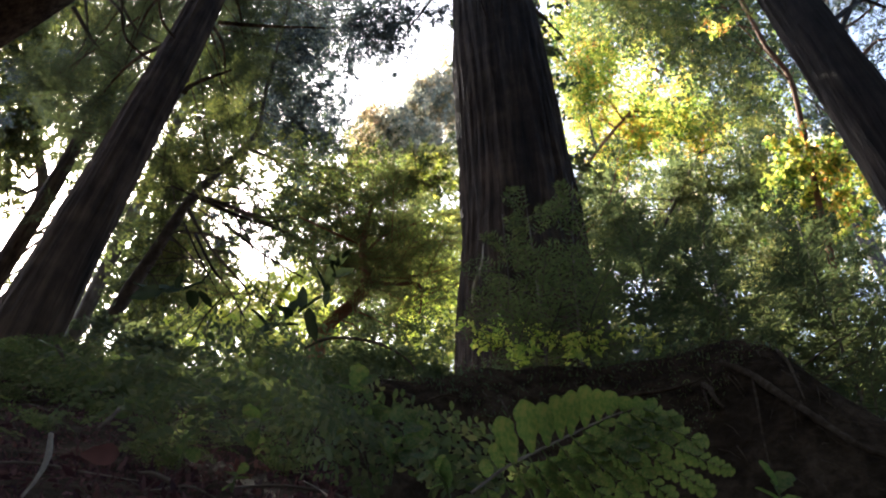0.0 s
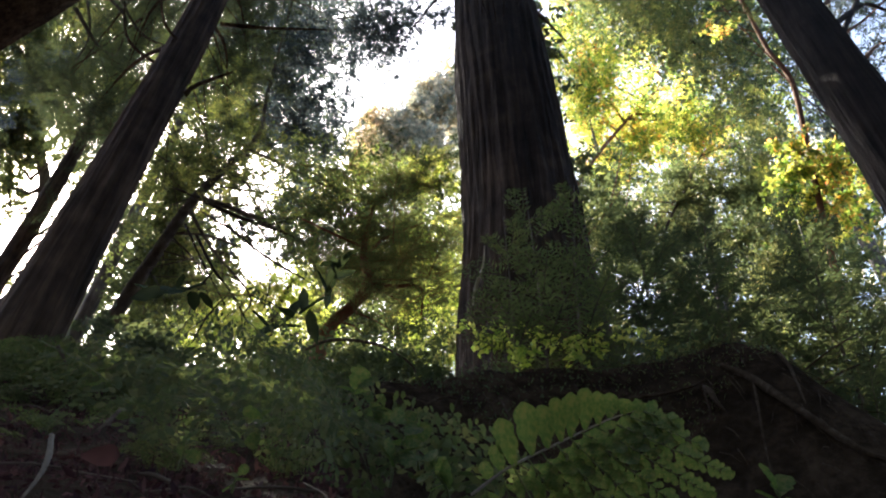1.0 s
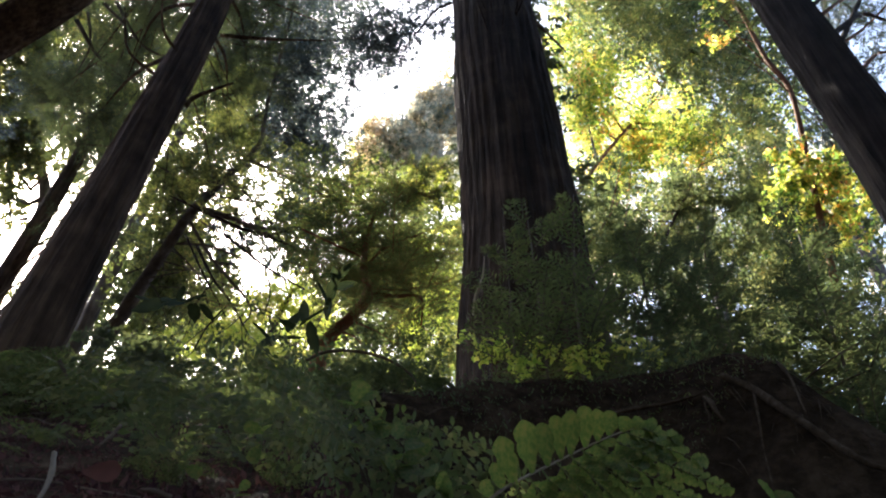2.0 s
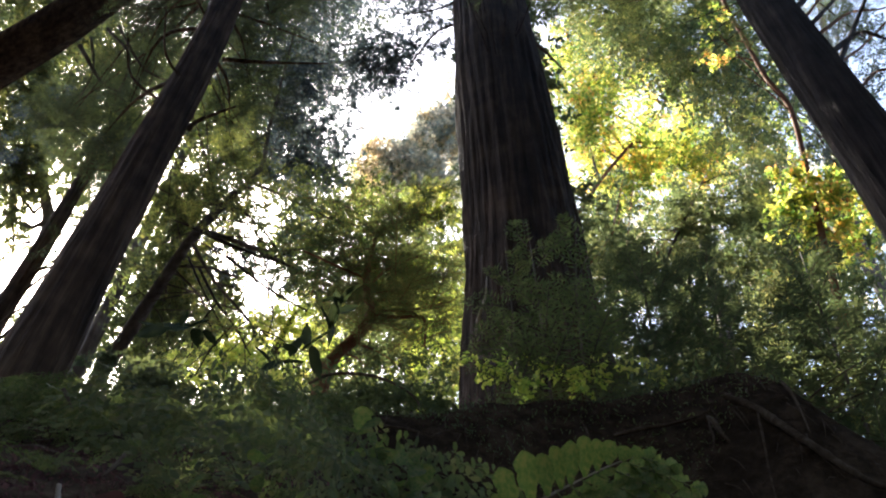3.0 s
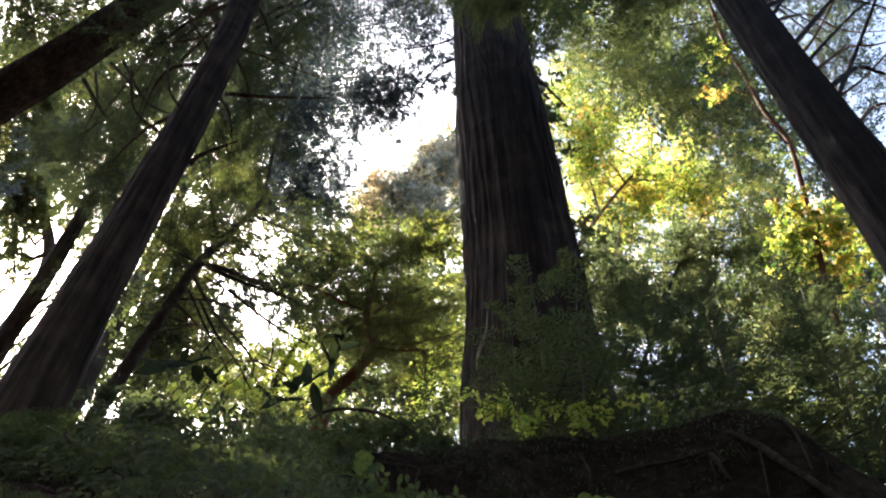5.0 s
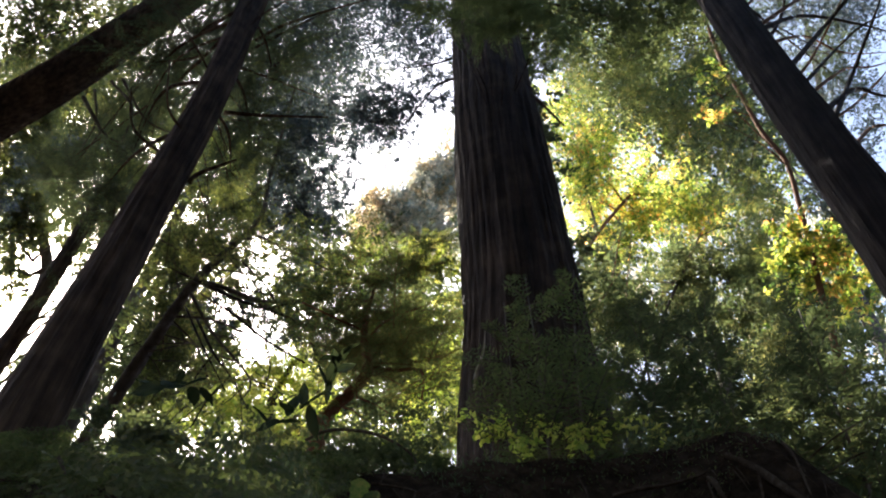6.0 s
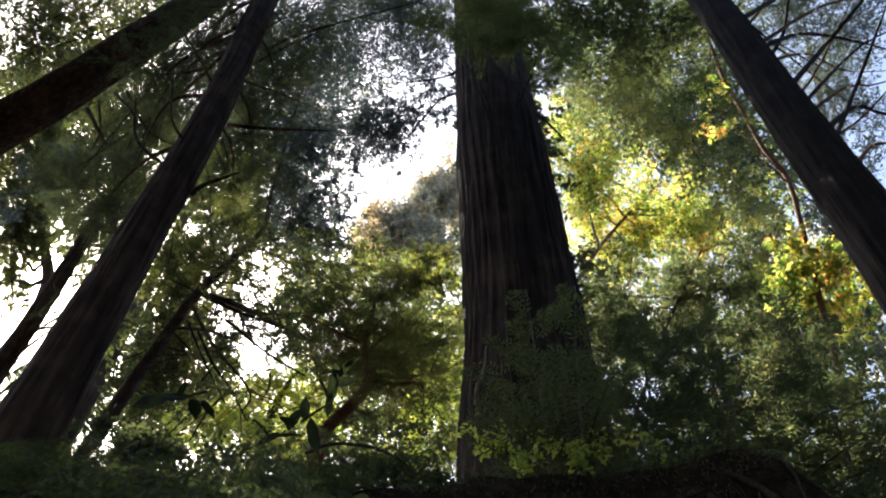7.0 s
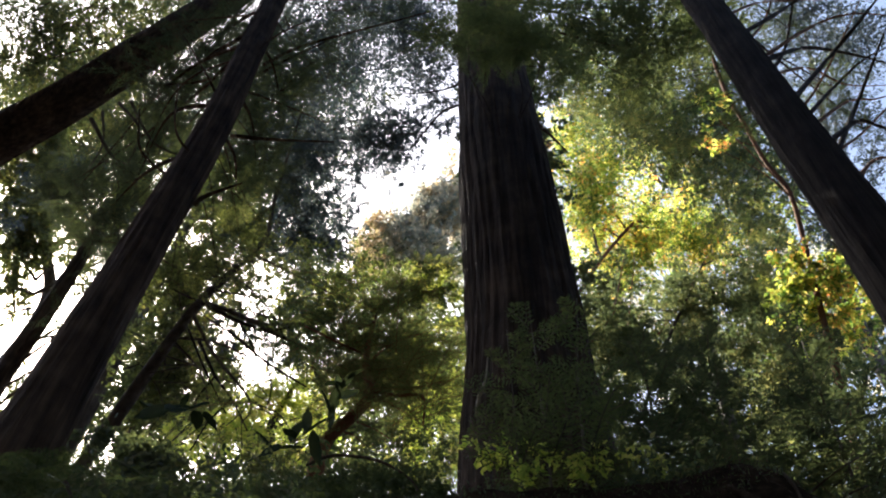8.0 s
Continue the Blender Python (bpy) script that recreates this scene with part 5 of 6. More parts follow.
crown(bpy.data.objects["laurel_tree.003"], np.random.default_rng(601), [(-3.33, 7.40, 11.66, 0.15), (-3.06, 7.40, 11.97, 0.15), (-2.71, 7.40, 11.91, 0.15), (-2.27, 7.40, 11.55, 0.15), (-2.07, 7.40, 10.99, 0.15), (-2.05, 7.40, 10.33, 0.15), (-2.01, 7.40, 11.41, 0.15), (-2.13, 7.40, 9.90, 0.15), (-2.45, 7.40, 9.83, 0.15), (-2.76, 7.40, 10.06, 0.15), (-3.05, 7.40, 10.55, 0.15), (-3.28, 7.40, 11.08, 0.15), (-3.20, 7.40, 10.05, 0.15), (-3.20, 7.40, 9.58, 0.15), (-2.81, 7.40, 9.59, 0.15), (-1.91, 7.40, 9.39, 0.15), (-1.76, 7.40, 9.85, 0.15), (-3.79, 7.40, 11.50, 0.15), (-3.69, 7.40, 10.80, 0.15), (-3.95, 7.40, 9.79, 0.15), (-3.68, 7.40, 9.34, 0.15), (-3.37, 7.40, 9.24, 0.15), (-3.44, 7.40, 10.41, 0.15), (-2.73, 7.40, 12.06, 0.15), (-2.22, 7.40, 9.55, 0.15), (-8.43, 9.00, 16.31, 0.24), (-7.79, 9.00, 15.67, 0.24), (-8.19, 9.00, 15.03, 0.24), (-7.11, 9.00, 15.28, 0.24), (-7.00, 9.00, 17.32, 0.24), (-7.93, 9.00, 17.29, 0.24), (-3.83, 7.00, 12.26, 0.15), (-3.39, 7.00, 11.80, 0.15), (-3.10, 7.00, 11.97, 0.15), (-2.89, 7.00, 12.22, 0.15), (-3.45, 7.00, 11.34, 0.15), (-3.15, 7.00, 11.43, 0.15), (-2.87, 7.00, 11.66, 0.15), (-2.35, 7.00, 10.95, 0.15), (-2.81, 7.00, 10.94, 0.15), (-3.68, 7.00, 10.37, 0.15), (-3.33, 7.00, 10.51, 0.15), (-1.90, 7.00, 10.05, 0.15), (-1.78, 7.00, 9.70, 0.15), (-1.72, 7.00, 10.31, 0.15), (-2.63, 7.00, 12.14, 0.15)],
      LAUREL, 0.042, 1.05, False, stem_finder(stem, 0.2), 0.007, BARK_GREY, name="lacy_crown", infill=False)
thicket("tall mid-green tree far behind the saplings", 61, 11.0, 21.0, [(5.68, 17.91, 24.74, 0.75), (7.84, 18.31, 24.40, 0.75), (7.73, 17.59, 25.00, 0.75), (6.27, 19.33, 23.54, 0.67), (9.06, 18.86, 23.93, 0.67), (10.37, 19.13, 23.71, 0.75), (7.78, 19.74, 23.20, 0.67), (13.35, 18.52, 24.22, 0.75), (5.10, 17.06, 25.45, 0.93), (7.72, 17.16, 25.36, 0.93), (10.33, 17.27, 25.27, 0.93), (11.65, 17.83, 24.80, 0.93), (12.95, 17.52, 25.06, 0.93), (14.27, 17.93, 24.71, 0.93), (5.88, 18.62, 24.14, 0.93), (11.30, 18.98, 23.84, 0.93), (12.61, 18.96, 23.85, 0.93), (10.85, 16.81, 26.96, 0.87), (12.58, 16.64, 27.10, 0.87), (13.93, 16.92, 26.87, 0.87), (14.91, 17.50, 26.39, 0.77)], MIDGREEN, 0.16, 1.3, 14.0)


# Backdrop tree whose pale leaf colour holds the haze
thicket("far tree behind the saplings, haze put into its leaf colour", 63, 9.5, 21.6, [
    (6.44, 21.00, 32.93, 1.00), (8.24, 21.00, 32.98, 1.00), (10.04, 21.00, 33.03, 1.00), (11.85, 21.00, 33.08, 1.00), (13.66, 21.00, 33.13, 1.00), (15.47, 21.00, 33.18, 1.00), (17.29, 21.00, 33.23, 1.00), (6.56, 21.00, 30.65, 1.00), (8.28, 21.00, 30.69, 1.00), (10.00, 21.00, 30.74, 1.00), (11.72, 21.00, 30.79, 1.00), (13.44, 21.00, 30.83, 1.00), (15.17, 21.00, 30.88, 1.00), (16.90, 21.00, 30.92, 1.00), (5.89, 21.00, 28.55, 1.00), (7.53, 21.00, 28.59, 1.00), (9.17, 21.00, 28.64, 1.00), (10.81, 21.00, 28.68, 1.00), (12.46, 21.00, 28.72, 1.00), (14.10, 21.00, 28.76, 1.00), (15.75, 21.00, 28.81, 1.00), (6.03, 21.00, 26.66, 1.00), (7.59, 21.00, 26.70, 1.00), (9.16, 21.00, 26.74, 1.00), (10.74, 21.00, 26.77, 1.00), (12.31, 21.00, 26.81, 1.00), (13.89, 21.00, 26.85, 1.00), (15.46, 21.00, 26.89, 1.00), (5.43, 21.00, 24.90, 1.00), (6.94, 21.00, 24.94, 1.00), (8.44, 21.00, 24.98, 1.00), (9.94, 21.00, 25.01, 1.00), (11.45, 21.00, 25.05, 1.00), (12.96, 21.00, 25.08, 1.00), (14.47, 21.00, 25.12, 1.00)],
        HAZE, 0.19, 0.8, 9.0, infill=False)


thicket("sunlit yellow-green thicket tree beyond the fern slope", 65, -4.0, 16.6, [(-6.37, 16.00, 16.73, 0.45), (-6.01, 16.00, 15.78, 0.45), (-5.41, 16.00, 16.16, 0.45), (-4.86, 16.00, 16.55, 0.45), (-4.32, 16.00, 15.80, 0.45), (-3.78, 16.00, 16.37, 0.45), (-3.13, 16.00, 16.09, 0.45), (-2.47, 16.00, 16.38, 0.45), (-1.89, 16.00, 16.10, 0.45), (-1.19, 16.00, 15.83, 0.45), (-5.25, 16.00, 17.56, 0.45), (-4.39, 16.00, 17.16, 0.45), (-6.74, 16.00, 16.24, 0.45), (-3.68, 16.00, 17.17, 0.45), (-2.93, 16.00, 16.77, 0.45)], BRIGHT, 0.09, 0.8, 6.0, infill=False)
thicket("tall sunlit tree far behind the maple", 64, 8.0, 19.5, [
    (9.67, 18.50, 41.05, 1.15), (11.70, 18.50, 41.09, 1.15), (13.72, 18.50, 41.14, 1.15), (15.75, 18.50, 41.18, 1.15), (8.35, 18.50, 36.97, 1.15), (10.22, 18.50, 37.01, 1.15), (12.10, 18.50, 37.04, 1.15), (13.97, 18.50, 37.08, 1.15), (8.37, 18.50, 33.47, 1.15), (10.11, 18.50, 33.50, 1.15), (11.86, 18.50, 33.54, 1.15), (13.61, 18.50, 33.57, 1.15), (7.30, 18.50, 30.40, 1.15), (8.93, 18.50, 30.43, 1.15), (10.56, 18.50, 30.46, 1.15), (12.20, 18.50, 30.49, 1.15)],
        GREEN, 0.19, 0.75, 12.0, infill=False)


def shrub(name, label, seed, foot, boughs, mat, leaf, tau, spray=0.12, infill=True):
    x, y = foot
    ob = thing(name, (x, y, ground_height(x, y)), label, "shrub", "undergrowth on the bank")
    stem = [(x, y, ground_height(x, y) - 0.05), (x, y, ground_height(x, y) + 0.05)]
    crown(ob, np.random.default_rng(seed), boughs, mat, leaf, tau, False, stem_finder(stem, 0), 0.005, STALK, spray, 0.7, infill=infill)
    return ob


# Sun spots on this bush are put into its leaf colour
shrub("bush", "low leafy bush with backlight put into its bright green leaves", 41, (0.25, 3.25), [(0.17, 3.10, 3.70, 0.05), (0.30, 3.12, 3.66, 0.07), (0.52, 3.14, 3.68, 0.07), (0.62, 3.10, 3.60, 0.06), (0.72, 3.16, 3.74, 0.07), (0.96, 3.15, 3.72, 0.06), (0.36, 3.06, 3.48, 0.06)], BRIGHT, 0.036, 0.5, 0.10, False)
shrub("bush", "low leafy bush along the lip of the bank", 42, (-0.25, 3.3), [(-0.16, 3.14, 3.50, 0.11), (-0.36, 3.19, 3.56, 0.11), (-0.00, 3.10, 3.43, 0.09), (-0.52, 3.27, 3.66, 0.11), (-0.58, 3.21, 3.50, 0.10), (-0.30, 3.12, 3.36, 0.10), (-0.08, 3.08, 3.32, 0.09), (-0.45, 3.12, 3.34, 0.10)], DUSK, 0.036, 1.3)
shrub("bush", "dark leafy bush at the top of the fern slope", 43, (-1.2, 3.6), [(-1.56, 3.66, 4.12, 0.10), (-1.25, 3.61, 3.95, 0.10), (-1.68, 3.62, 4.05, 0.10), (-0.93, 3.48, 3.80, 0.10), (-1.82, 3.70, 4.19, 0.10), (-1.70, 3.70, 4.09, 0.10), (-1.92, 3.70, 4.24, 0.10), (-2.05, 3.70, 4.30, 0.10), (-1.74, 3.70, 4.02, 0.10), (-1.60, 3.70, 4.02, 0.10)], NEEDLE, 0.04, 1.0)
shrub("bush", "dark leafy bush on the shaded bank", 44, (1.4, 3.3), [(0.96, 3.05, 3.53, 0.08), (1.20, 3.01, 3.56, 0.09), (1.47, 3.09, 3.62, 0.10), (2.00, 3.45, 3.71, 0.11), (2.21, 3.58, 3.60, 0.11)], MIDGREEN, 0.036, 1.0)


# ---------------------------------------------------------------- ferns
def blade_arrays(path, across, length, width, lean, pairs, rng, taper=0.55, sweep=0.35, curl=0.0):
    """Paired pinnae along a midrib: arrays for leaf_arrays."""
    pts = np.array([tuple(p) for p in path])
    seg = np.linspace(0.10, 1.0, pairs)
    idx = seg * (len(pts) - 1)
    lo = np.minimum(idx.astype(int), len(pts) - 2)
    c = pts[lo] + (pts[lo + 1] - pts[lo]) * (idx - lo)[:, None]
    d = unit(pts[lo + 1] - pts[lo])
    side = unit(across - d * (d @ across)[:, None])
    up = np.cross(side, d)
    size = np.sin(np.pi * np.clip(0.16 + 0.84 * seg, 0, 1)) ** taper * 0.93 + 0.07
    out = []
    for sgn in (1.0, -1.0):
        dd = side * sgn + d * sweep + rng.normal(size=d.shape) * 0.12 + up * (lean + rng.normal(size=(len(d), 1)) * 0.12)
        out.append((c, unit(dd), unit(up + rng.normal(size=d.shape) * 0.22), length * size * (0.65 + 0.5 * rng.random(len(d))), width * (0.55 + 0.45 * size)))
    return [np.concatenate([out[0][i], out[1][i]]) for i in range(5)]


def wedge_arrays(c, d, n, length, width):
    """Blunt wedge-shaped leaflets, four triangles each."""
    s = unit(np.cross(d, n))
    n = np.cross(s, d)
    L, W = length[:, None], width[:, None]
    v = np.stack([c, c + d * L * 0.5 + s * W * 0.5 + n * W * 0.1, c + d * L * 0.94 + s * W * 0.26, c + d * L * 0.94 - s * W * 0.26 + n * W * -0.05, c + d * L * 0.5 - s * W * 0.5 + n * W * 0.1], 1)
    base = np.arange(len(c))[:, None] * 5
    t = np.concatenate([base + [0, 1, 4], base + [1, 2, 4], base + [2, 3, 4]], 1).reshape(-1, 3)
    return v.reshape(-1, 3), t


def compound_arrays(path, across, reach, leaf, pairs, per, rng):
    """A twice-divided frond: side stalks along the midrib, wedge leaflets along each. Arrays for wedge_arrays."""
    pts = np.array([tuple(p) for p in path])
    rows = []
    for i in range(pairs):
        u = 0.14 + 0.86 * (i + 0.5) / pairs
        q = u * (len(pts) - 1)
        lo = min(int(q), len(pts) - 2)
        c = pts[lo] + (pts[lo + 1] - pts[lo]) * (q - lo)
        d = unit((pts[lo + 1] - pts[lo])[None])[0]
        side = unit((across - d * (d @ across))[None])[0]
        up = np.cross(side, d)
        size = (math.sin(math.pi * min(1.0, 0.24 + 0.74 * u)) ** 0.7) * 0.9 + 0.1
        for sgn in (1.0, -1.0):
            w = unit((side * sgn + d * (0.45 + 0.2 * rng.random()) + up * rng.normal() * 0.2 + rng.normal(size=3) * 0.08)[None])[0]
            r = reach * size * (0.75 + 0.4 * rng.random())
            n = max(3, int(per * size))
            k = (np.arange(n * 2) // 2 + 0.6) / n
            sg = np.where(np.arange(n * 2) % 2 == 0, 1.0, -1.0)[:, None]
            o = unit(np.cross(w, up)[None])[0]
            rows.append((c + np.outer(k, w * r) - np.outer(k * k, [0, 0, 0.12 * r]), unit(o * sg + w * 0.55 + rng.normal(size=(n * 2, 3)) * 0.16), unit(up + rng.normal(size=(n * 2, 3)) * 0.28),
                         leaf * (1.5 - 0.7 * k) * (0.75 + 0.5 * rng.random(n * 2)), leaf * (0.66 - 0.2 * k)))
    return [np.concatenate([q[i] for q in rows]) for i in range(5)]


def frond_parts(parent, rng, points, length, width, pairs, mat, rib=0.0014, lean=0.12, place=True, broad=False, face=None):
    """One frond: its midrib, and its pinnae as one blade under it."""
    path = smooth_path(points, 8)
    me = tube_mesh("frond", points, [rib, rib * 0.8, rib * 0.3], 5, 5)
    ob = part("frond", me, STALK)
    d = (path[-1] - path[0]).normalized()
    across = np.array(tuple(d.cross(face or Vector((0, 0, 1))).normalized()))
    if broad:
        arrays = compound_arrays(path, across, length, width, pairs, max(4, int(length / width * 1.25)), rng)
        v, t = wedge_arrays(*arrays)
    else:
        v, t = leaf_arrays(*blade_arrays(path, across, length, width, lean, pairs, rng))
    blade = part("blade", mesh_arrays("blade", v, t), mat, ob)
    tagged(blade, kind="stuff")
    if place:
        adopt(ob, parent)
    else:
        ob.parent = parent
    return ob


def fern_plant(seed, label, fronds, reach, pin, wid, pairs):
    rng = np.random.default_rng(seed)
    ob = thing("fern", (0, 0, 0), label, "fern", "ferns on the slope")
    for i in range(fronds):
        a = 2 * math.pi * (i + 0.5 * rng.random()) / fronds
        r = reach * (0.7 + 0.5 * rng.random())
        h = r * (0.45 + 0.4 * rng.random())
        ca, sa = math.cos(a), math.sin(a)
        frond_parts(ob, rng, [(0, 0, 0), (ca * r * 0.45, sa * r * 0.45, h * 0.85), (ca * r, sa * r, h * (0.75 - 0.3 * rng.random()))], pin, wid, pairs, FERN, place=False, broad=True)
    return ob


plants = [fern_plant(61, "low green fern with arching feathery fronds", 6, 0.28, 0.085, 0.0165, 12),
          fern_plant(62, "low green fern with arching feathery fronds", 6, 0.32, 0.095, 0.0175, 13),
          fern_plant(63, "small fern with short spreading fronds", 6, 0.20, 0.065, 0.013, 10)]
rnd = random.Random(5)
spots = []
tries = 0
while len(spots) < 165 and tries < 4000:
    tries += 1
    y = 0.9 + 3.0 * rnd.random() ** 0.9
    x = -0.12 * y - 0.05 - (0.35 + 0.78 * y) * rnd.random()
    if math.hypot(x, y) < 0.85 or any((x - a) ** 2 + (y - b) ** 2 < (0.03 + 0.034 * y) ** 2 for a, b in spots):
        continue
    if y < 1.8 and rnd.random() < 0.93:
        continue
    spots.append((x, y))
for i, (x, y) in enumerate(spots):
    src = plants[i % 3]
    m = pose(x, y, ground_height(x, y) - 0.01, 35 + 10 * (rnd.random() - 0.5), 10 * (rnd.random() - 0.5), 0) @ pose(0, 0, 0, 0, 0, 360 * rnd.random()) @ Matrix.Scale(min(0.36 + 0.155 * y, 0.62 if y > 2.2 and -0.43 < x / y < -0.28 else 0.9) * (0.75 + 0.5 * rnd.random()), 4)
    if i < 3:
        src.matrix_world = m
    else:
        copy_thing(src, m)

# the frond close by: a compound leaf with round-ended leaflets
near = thing("fern", (0.032, 0.519, 0.974), "broad green frond with round-ended leaflets", "fern")
mid_line = [(0.022, 0.517, 0.962), (0.047, 0.511, 0.980), (0.080, 0.515, 1.003), (0.115, 0.514, 1.023), (0.137, 0.516, 1.035), (0.155, 0.517, 1.041)]
midrib = adopt(part("midrib", tube_mesh("midrib", mid_line, [0.0012, 0.0011, 0.0009, 0.0007, 0.0005, 0.0003], 6, 6), PALE_TWIG, None, "brownish midrib"), near)
rng = np.random.default_rng(77)
FACING = (Vector((0, 0, 0.6)) - Vector((0.110, 0.521, 1.011))).normalized()


def leaflet_mesh(length, width, lobes, seed, pointed=False, depth=0.10, n=14):
    """A leaflet with scalloped rim, sunken midvein and raised side veins."""
    r = random.Random(seed)
    v, f = [(0, 0, 0)], []
    for side in (1, -1):
        shift = r.random() * 0.6
        for i in range(1, n):
            u = i / n
            w = width * 0.5 * min(1.0, 0.22 + (u / 0.5) ** 1.1) * (1 - max(0, (u - 0.68) / 0.32) ** 2.6 * 0.75) * (0.86 + 0.3 * u)
            if pointed:
                w = width * 0.5 * math.sin(math.pi * u ** 0.8) ** 0.9
            w *= 1 - depth + 2 * depth * abs(math.sin((u * lobes + shift) * math.pi * 0.5)) ** 0.7 + depth * 0.5 * (r.random() - 0.5)
            v.append((u * length - 0.3 * depth * length / lobes * math.cos((u * lobes + shift) * math.pi), side * w, width * (0.14 - 0.22 * u * u) + width * 0.018 * math.sin((u * lobes + shift) * math.pi) * depth * 5))
    v.append((length, 0, -width * 0.14))
    tip = len(v) - 1
    mids = []
    for i in range(1, n):
        u = i / n
        mids.append(len(v))
        v.append((u * length, 0, -width * 0.04 - width * 0.18 * u * u))
    for side in (0, 1):
        e = [1 + side * (n - 1) + i for i in range(n - 1)]
        row = [(0, e[0], mids[0])]
        for i in range(n - 2):
            row.append((mids[i], e[i], e[i + 1], mids[i + 1]))
        row.append((mids[-1], e[-1], tip))
        f += row if side == 0 else [q[::-1] for q in row]
    return mesh_from("leaflet", v, f)


shapes = [leaflet_mesh(1.0, 0.50, 7, 1, False, 0.12, 32), leaflet_mesh(1.0, 0.46, 8, 2, False, 0.14, 32), leaflet_mesh(1.0, 0.52, 6, 3, False, 0.13, 32)]
pointed_shape = leaflet_mesh(1.0, 0.42, 4, 5, True)
for me in shapes:
    me.materials.append(FROND)
pointed_shape.materials.append(DARKLEAF)


def set_leaflet(parent, at, out, length, width, tilt=0.28, facing=None, name="leaflet", kinds=None):
    """One leaflet from its stalk end, turned to face roughly the given way."""
    x_axis = Vector(out).normalized()
    z_axis = (facing or FACING) + Vector(rng.normal(size=3)) * tilt
    z_axis = (z_axis - x_axis * z_axis.dot(x_axis)).normalized()
    y_axis = z_axis.cross(x_axis)
    ob = new(name, (kinds or shapes)[int(rng.integers(3))])
    w = width * 2.0
    m = Matrix.Translation(at) @ Matrix((x_axis * length, y_axis * w, z_axis * w * 0.7)).transposed().to_4x4()
    root_at = parent.matrix_world.translation if parent.parent is None else parent.parent.location
    ob.parent = parent
    ob.matrix_parent_inverse = Matrix.Identity(4)
    ob.matrix_basis = Matrix.Translation(-Vector(root_at)) @ m if parent.parent is None else m
    return ob


# single leaflets on the upper side
for a, b, w in (((0.037, 0.517, 0.973), (0.029, 0.505, 0.979), 0.012), ((0.044, 0.514, 0.978), (0.036, 0.495, 0.986), 0.014), ((0.052, 0.512, 0.982), (0.040, 0.479, 0.995), 0.019), ((0.064, 0.511, 0.991), (0.056, 0.476, 1.007), 0.021),
                ((0.076, 0.512, 0.998), (0.070, 0.482, 1.010), 0.019), ((0.086, 0.513, 1.005), (0.079, 0.481, 1.016), 0.016), ((0.093, 0.513, 1.009), (0.091, 0.481, 1.021), 0.019), ((0.104, 0.513, 1.016), (0.101, 0.483, 1.027), 0.018),
                ((0.114, 0.514, 1.022), (0.111, 0.489, 1.030), 0.017), ((0.123, 0.514, 1.028), (0.122, 0.495, 1.034), 0.017), ((0.133, 0.515, 1.033), (0.135, 0.501, 1.034), 0.015), ((0.142, 0.517, 1.037), (0.146, 0.506, 1.037), 0.013), ((0.150, 0.517, 1.040), (0.158, 0.509, 1.037), 0.012)):
    set_leaflet(midrib, Vector(a), Vector(b) - Vector(a), (Vector(b) - Vector(a)).length * 1.04, w * 0.66, 0.18)
# long lobed pinnae on the lower side, each on its stalk
for n_side, (a, b) in enumerate((((0.031, 0.518, 0.969), (0.040, 0.538, 0.953)), ((0.042, 0.515, 0.977), (0.056, 0.539, 0.957)), ((0.051, 0.512, 0.982), (0.074, 0.545, 0.959)), ((0.061, 0.512, 0.990), (0.093, 0.553, 0.965)), ((0.071, 0.512, 0.995), (0.111, 0.558, 0.968)), ((0.082, 0.512, 1.002), (0.133, 0.566, 0.974)),
                                 ((0.092, 0.512, 1.008), (0.158, 0.573, 0.981)), ((0.101, 0.513, 1.014), (0.182, 0.575, 0.992)), ((0.111, 0.513, 1.020), (0.201, 0.573, 1.007)), ((0.121, 0.514, 1.026), (0.218, 0.569, 1.023)),
                                 ((0.134, 0.515, 1.033), (0.197, 0.549, 1.034)), ((0.148, 0.517, 1.038), (0.176, 0.532, 1.041)))):
    a, b = Vector(a), Vector(b)
    stalk = adopt(part("side_stalk", tube_mesh("side_stalk", [a - FACING * 0.0015, a.lerp(b, 0.5) - FACING * 0.003, b - FACING * 0.003], [0.0007, 0.0006, 0.0003], 5, 5), STALK), near)
    way, span = (b - a).normalized(), (b - a).length
    across = way.cross(FACING).normalized()
    count = max(3, int(span / 0.0078))
    for k in range(count):
        u = (k + 0.3 + 0.6 * rng.random()) / count
        size = (0.0142 if span > 0.05 else 0.010) * (1.0 - 0.35 * u * u) * (0.8 + 0.4 * rng.random())
        for sgn in (1, -1):
            set_leaflet(stalk, a.lerp(b, u) - FACING * (0.002 + 0.002 * rng.random()), across * sgn * 0.8 + way * (0.8 + 0.4 * u + 0.3 * rng.random()), size * 1.15, size * 0.44, 0.13)
    set_leaflet(stalk, b - way * 0.004, way, 0.013, 0.007, 0.15)

# long fronds that rise from the slope close by
def lone_frond(label, seed, points, pin, wid, pairs, rib=0.0007, broad=False):
    ob = thing("fern", points[0], label, "fern", "ferns on the slope")
    face = Vector((0.6 * math.sin(seed * 3.0), -0.72, -0.1 + 0.5 * math.cos(seed * 2.0)))
    frond_parts(ob, np.random.default_rng(seed), points, pin, wid, pairs, FERN, rib, broad=broad, face=face)
    return ob


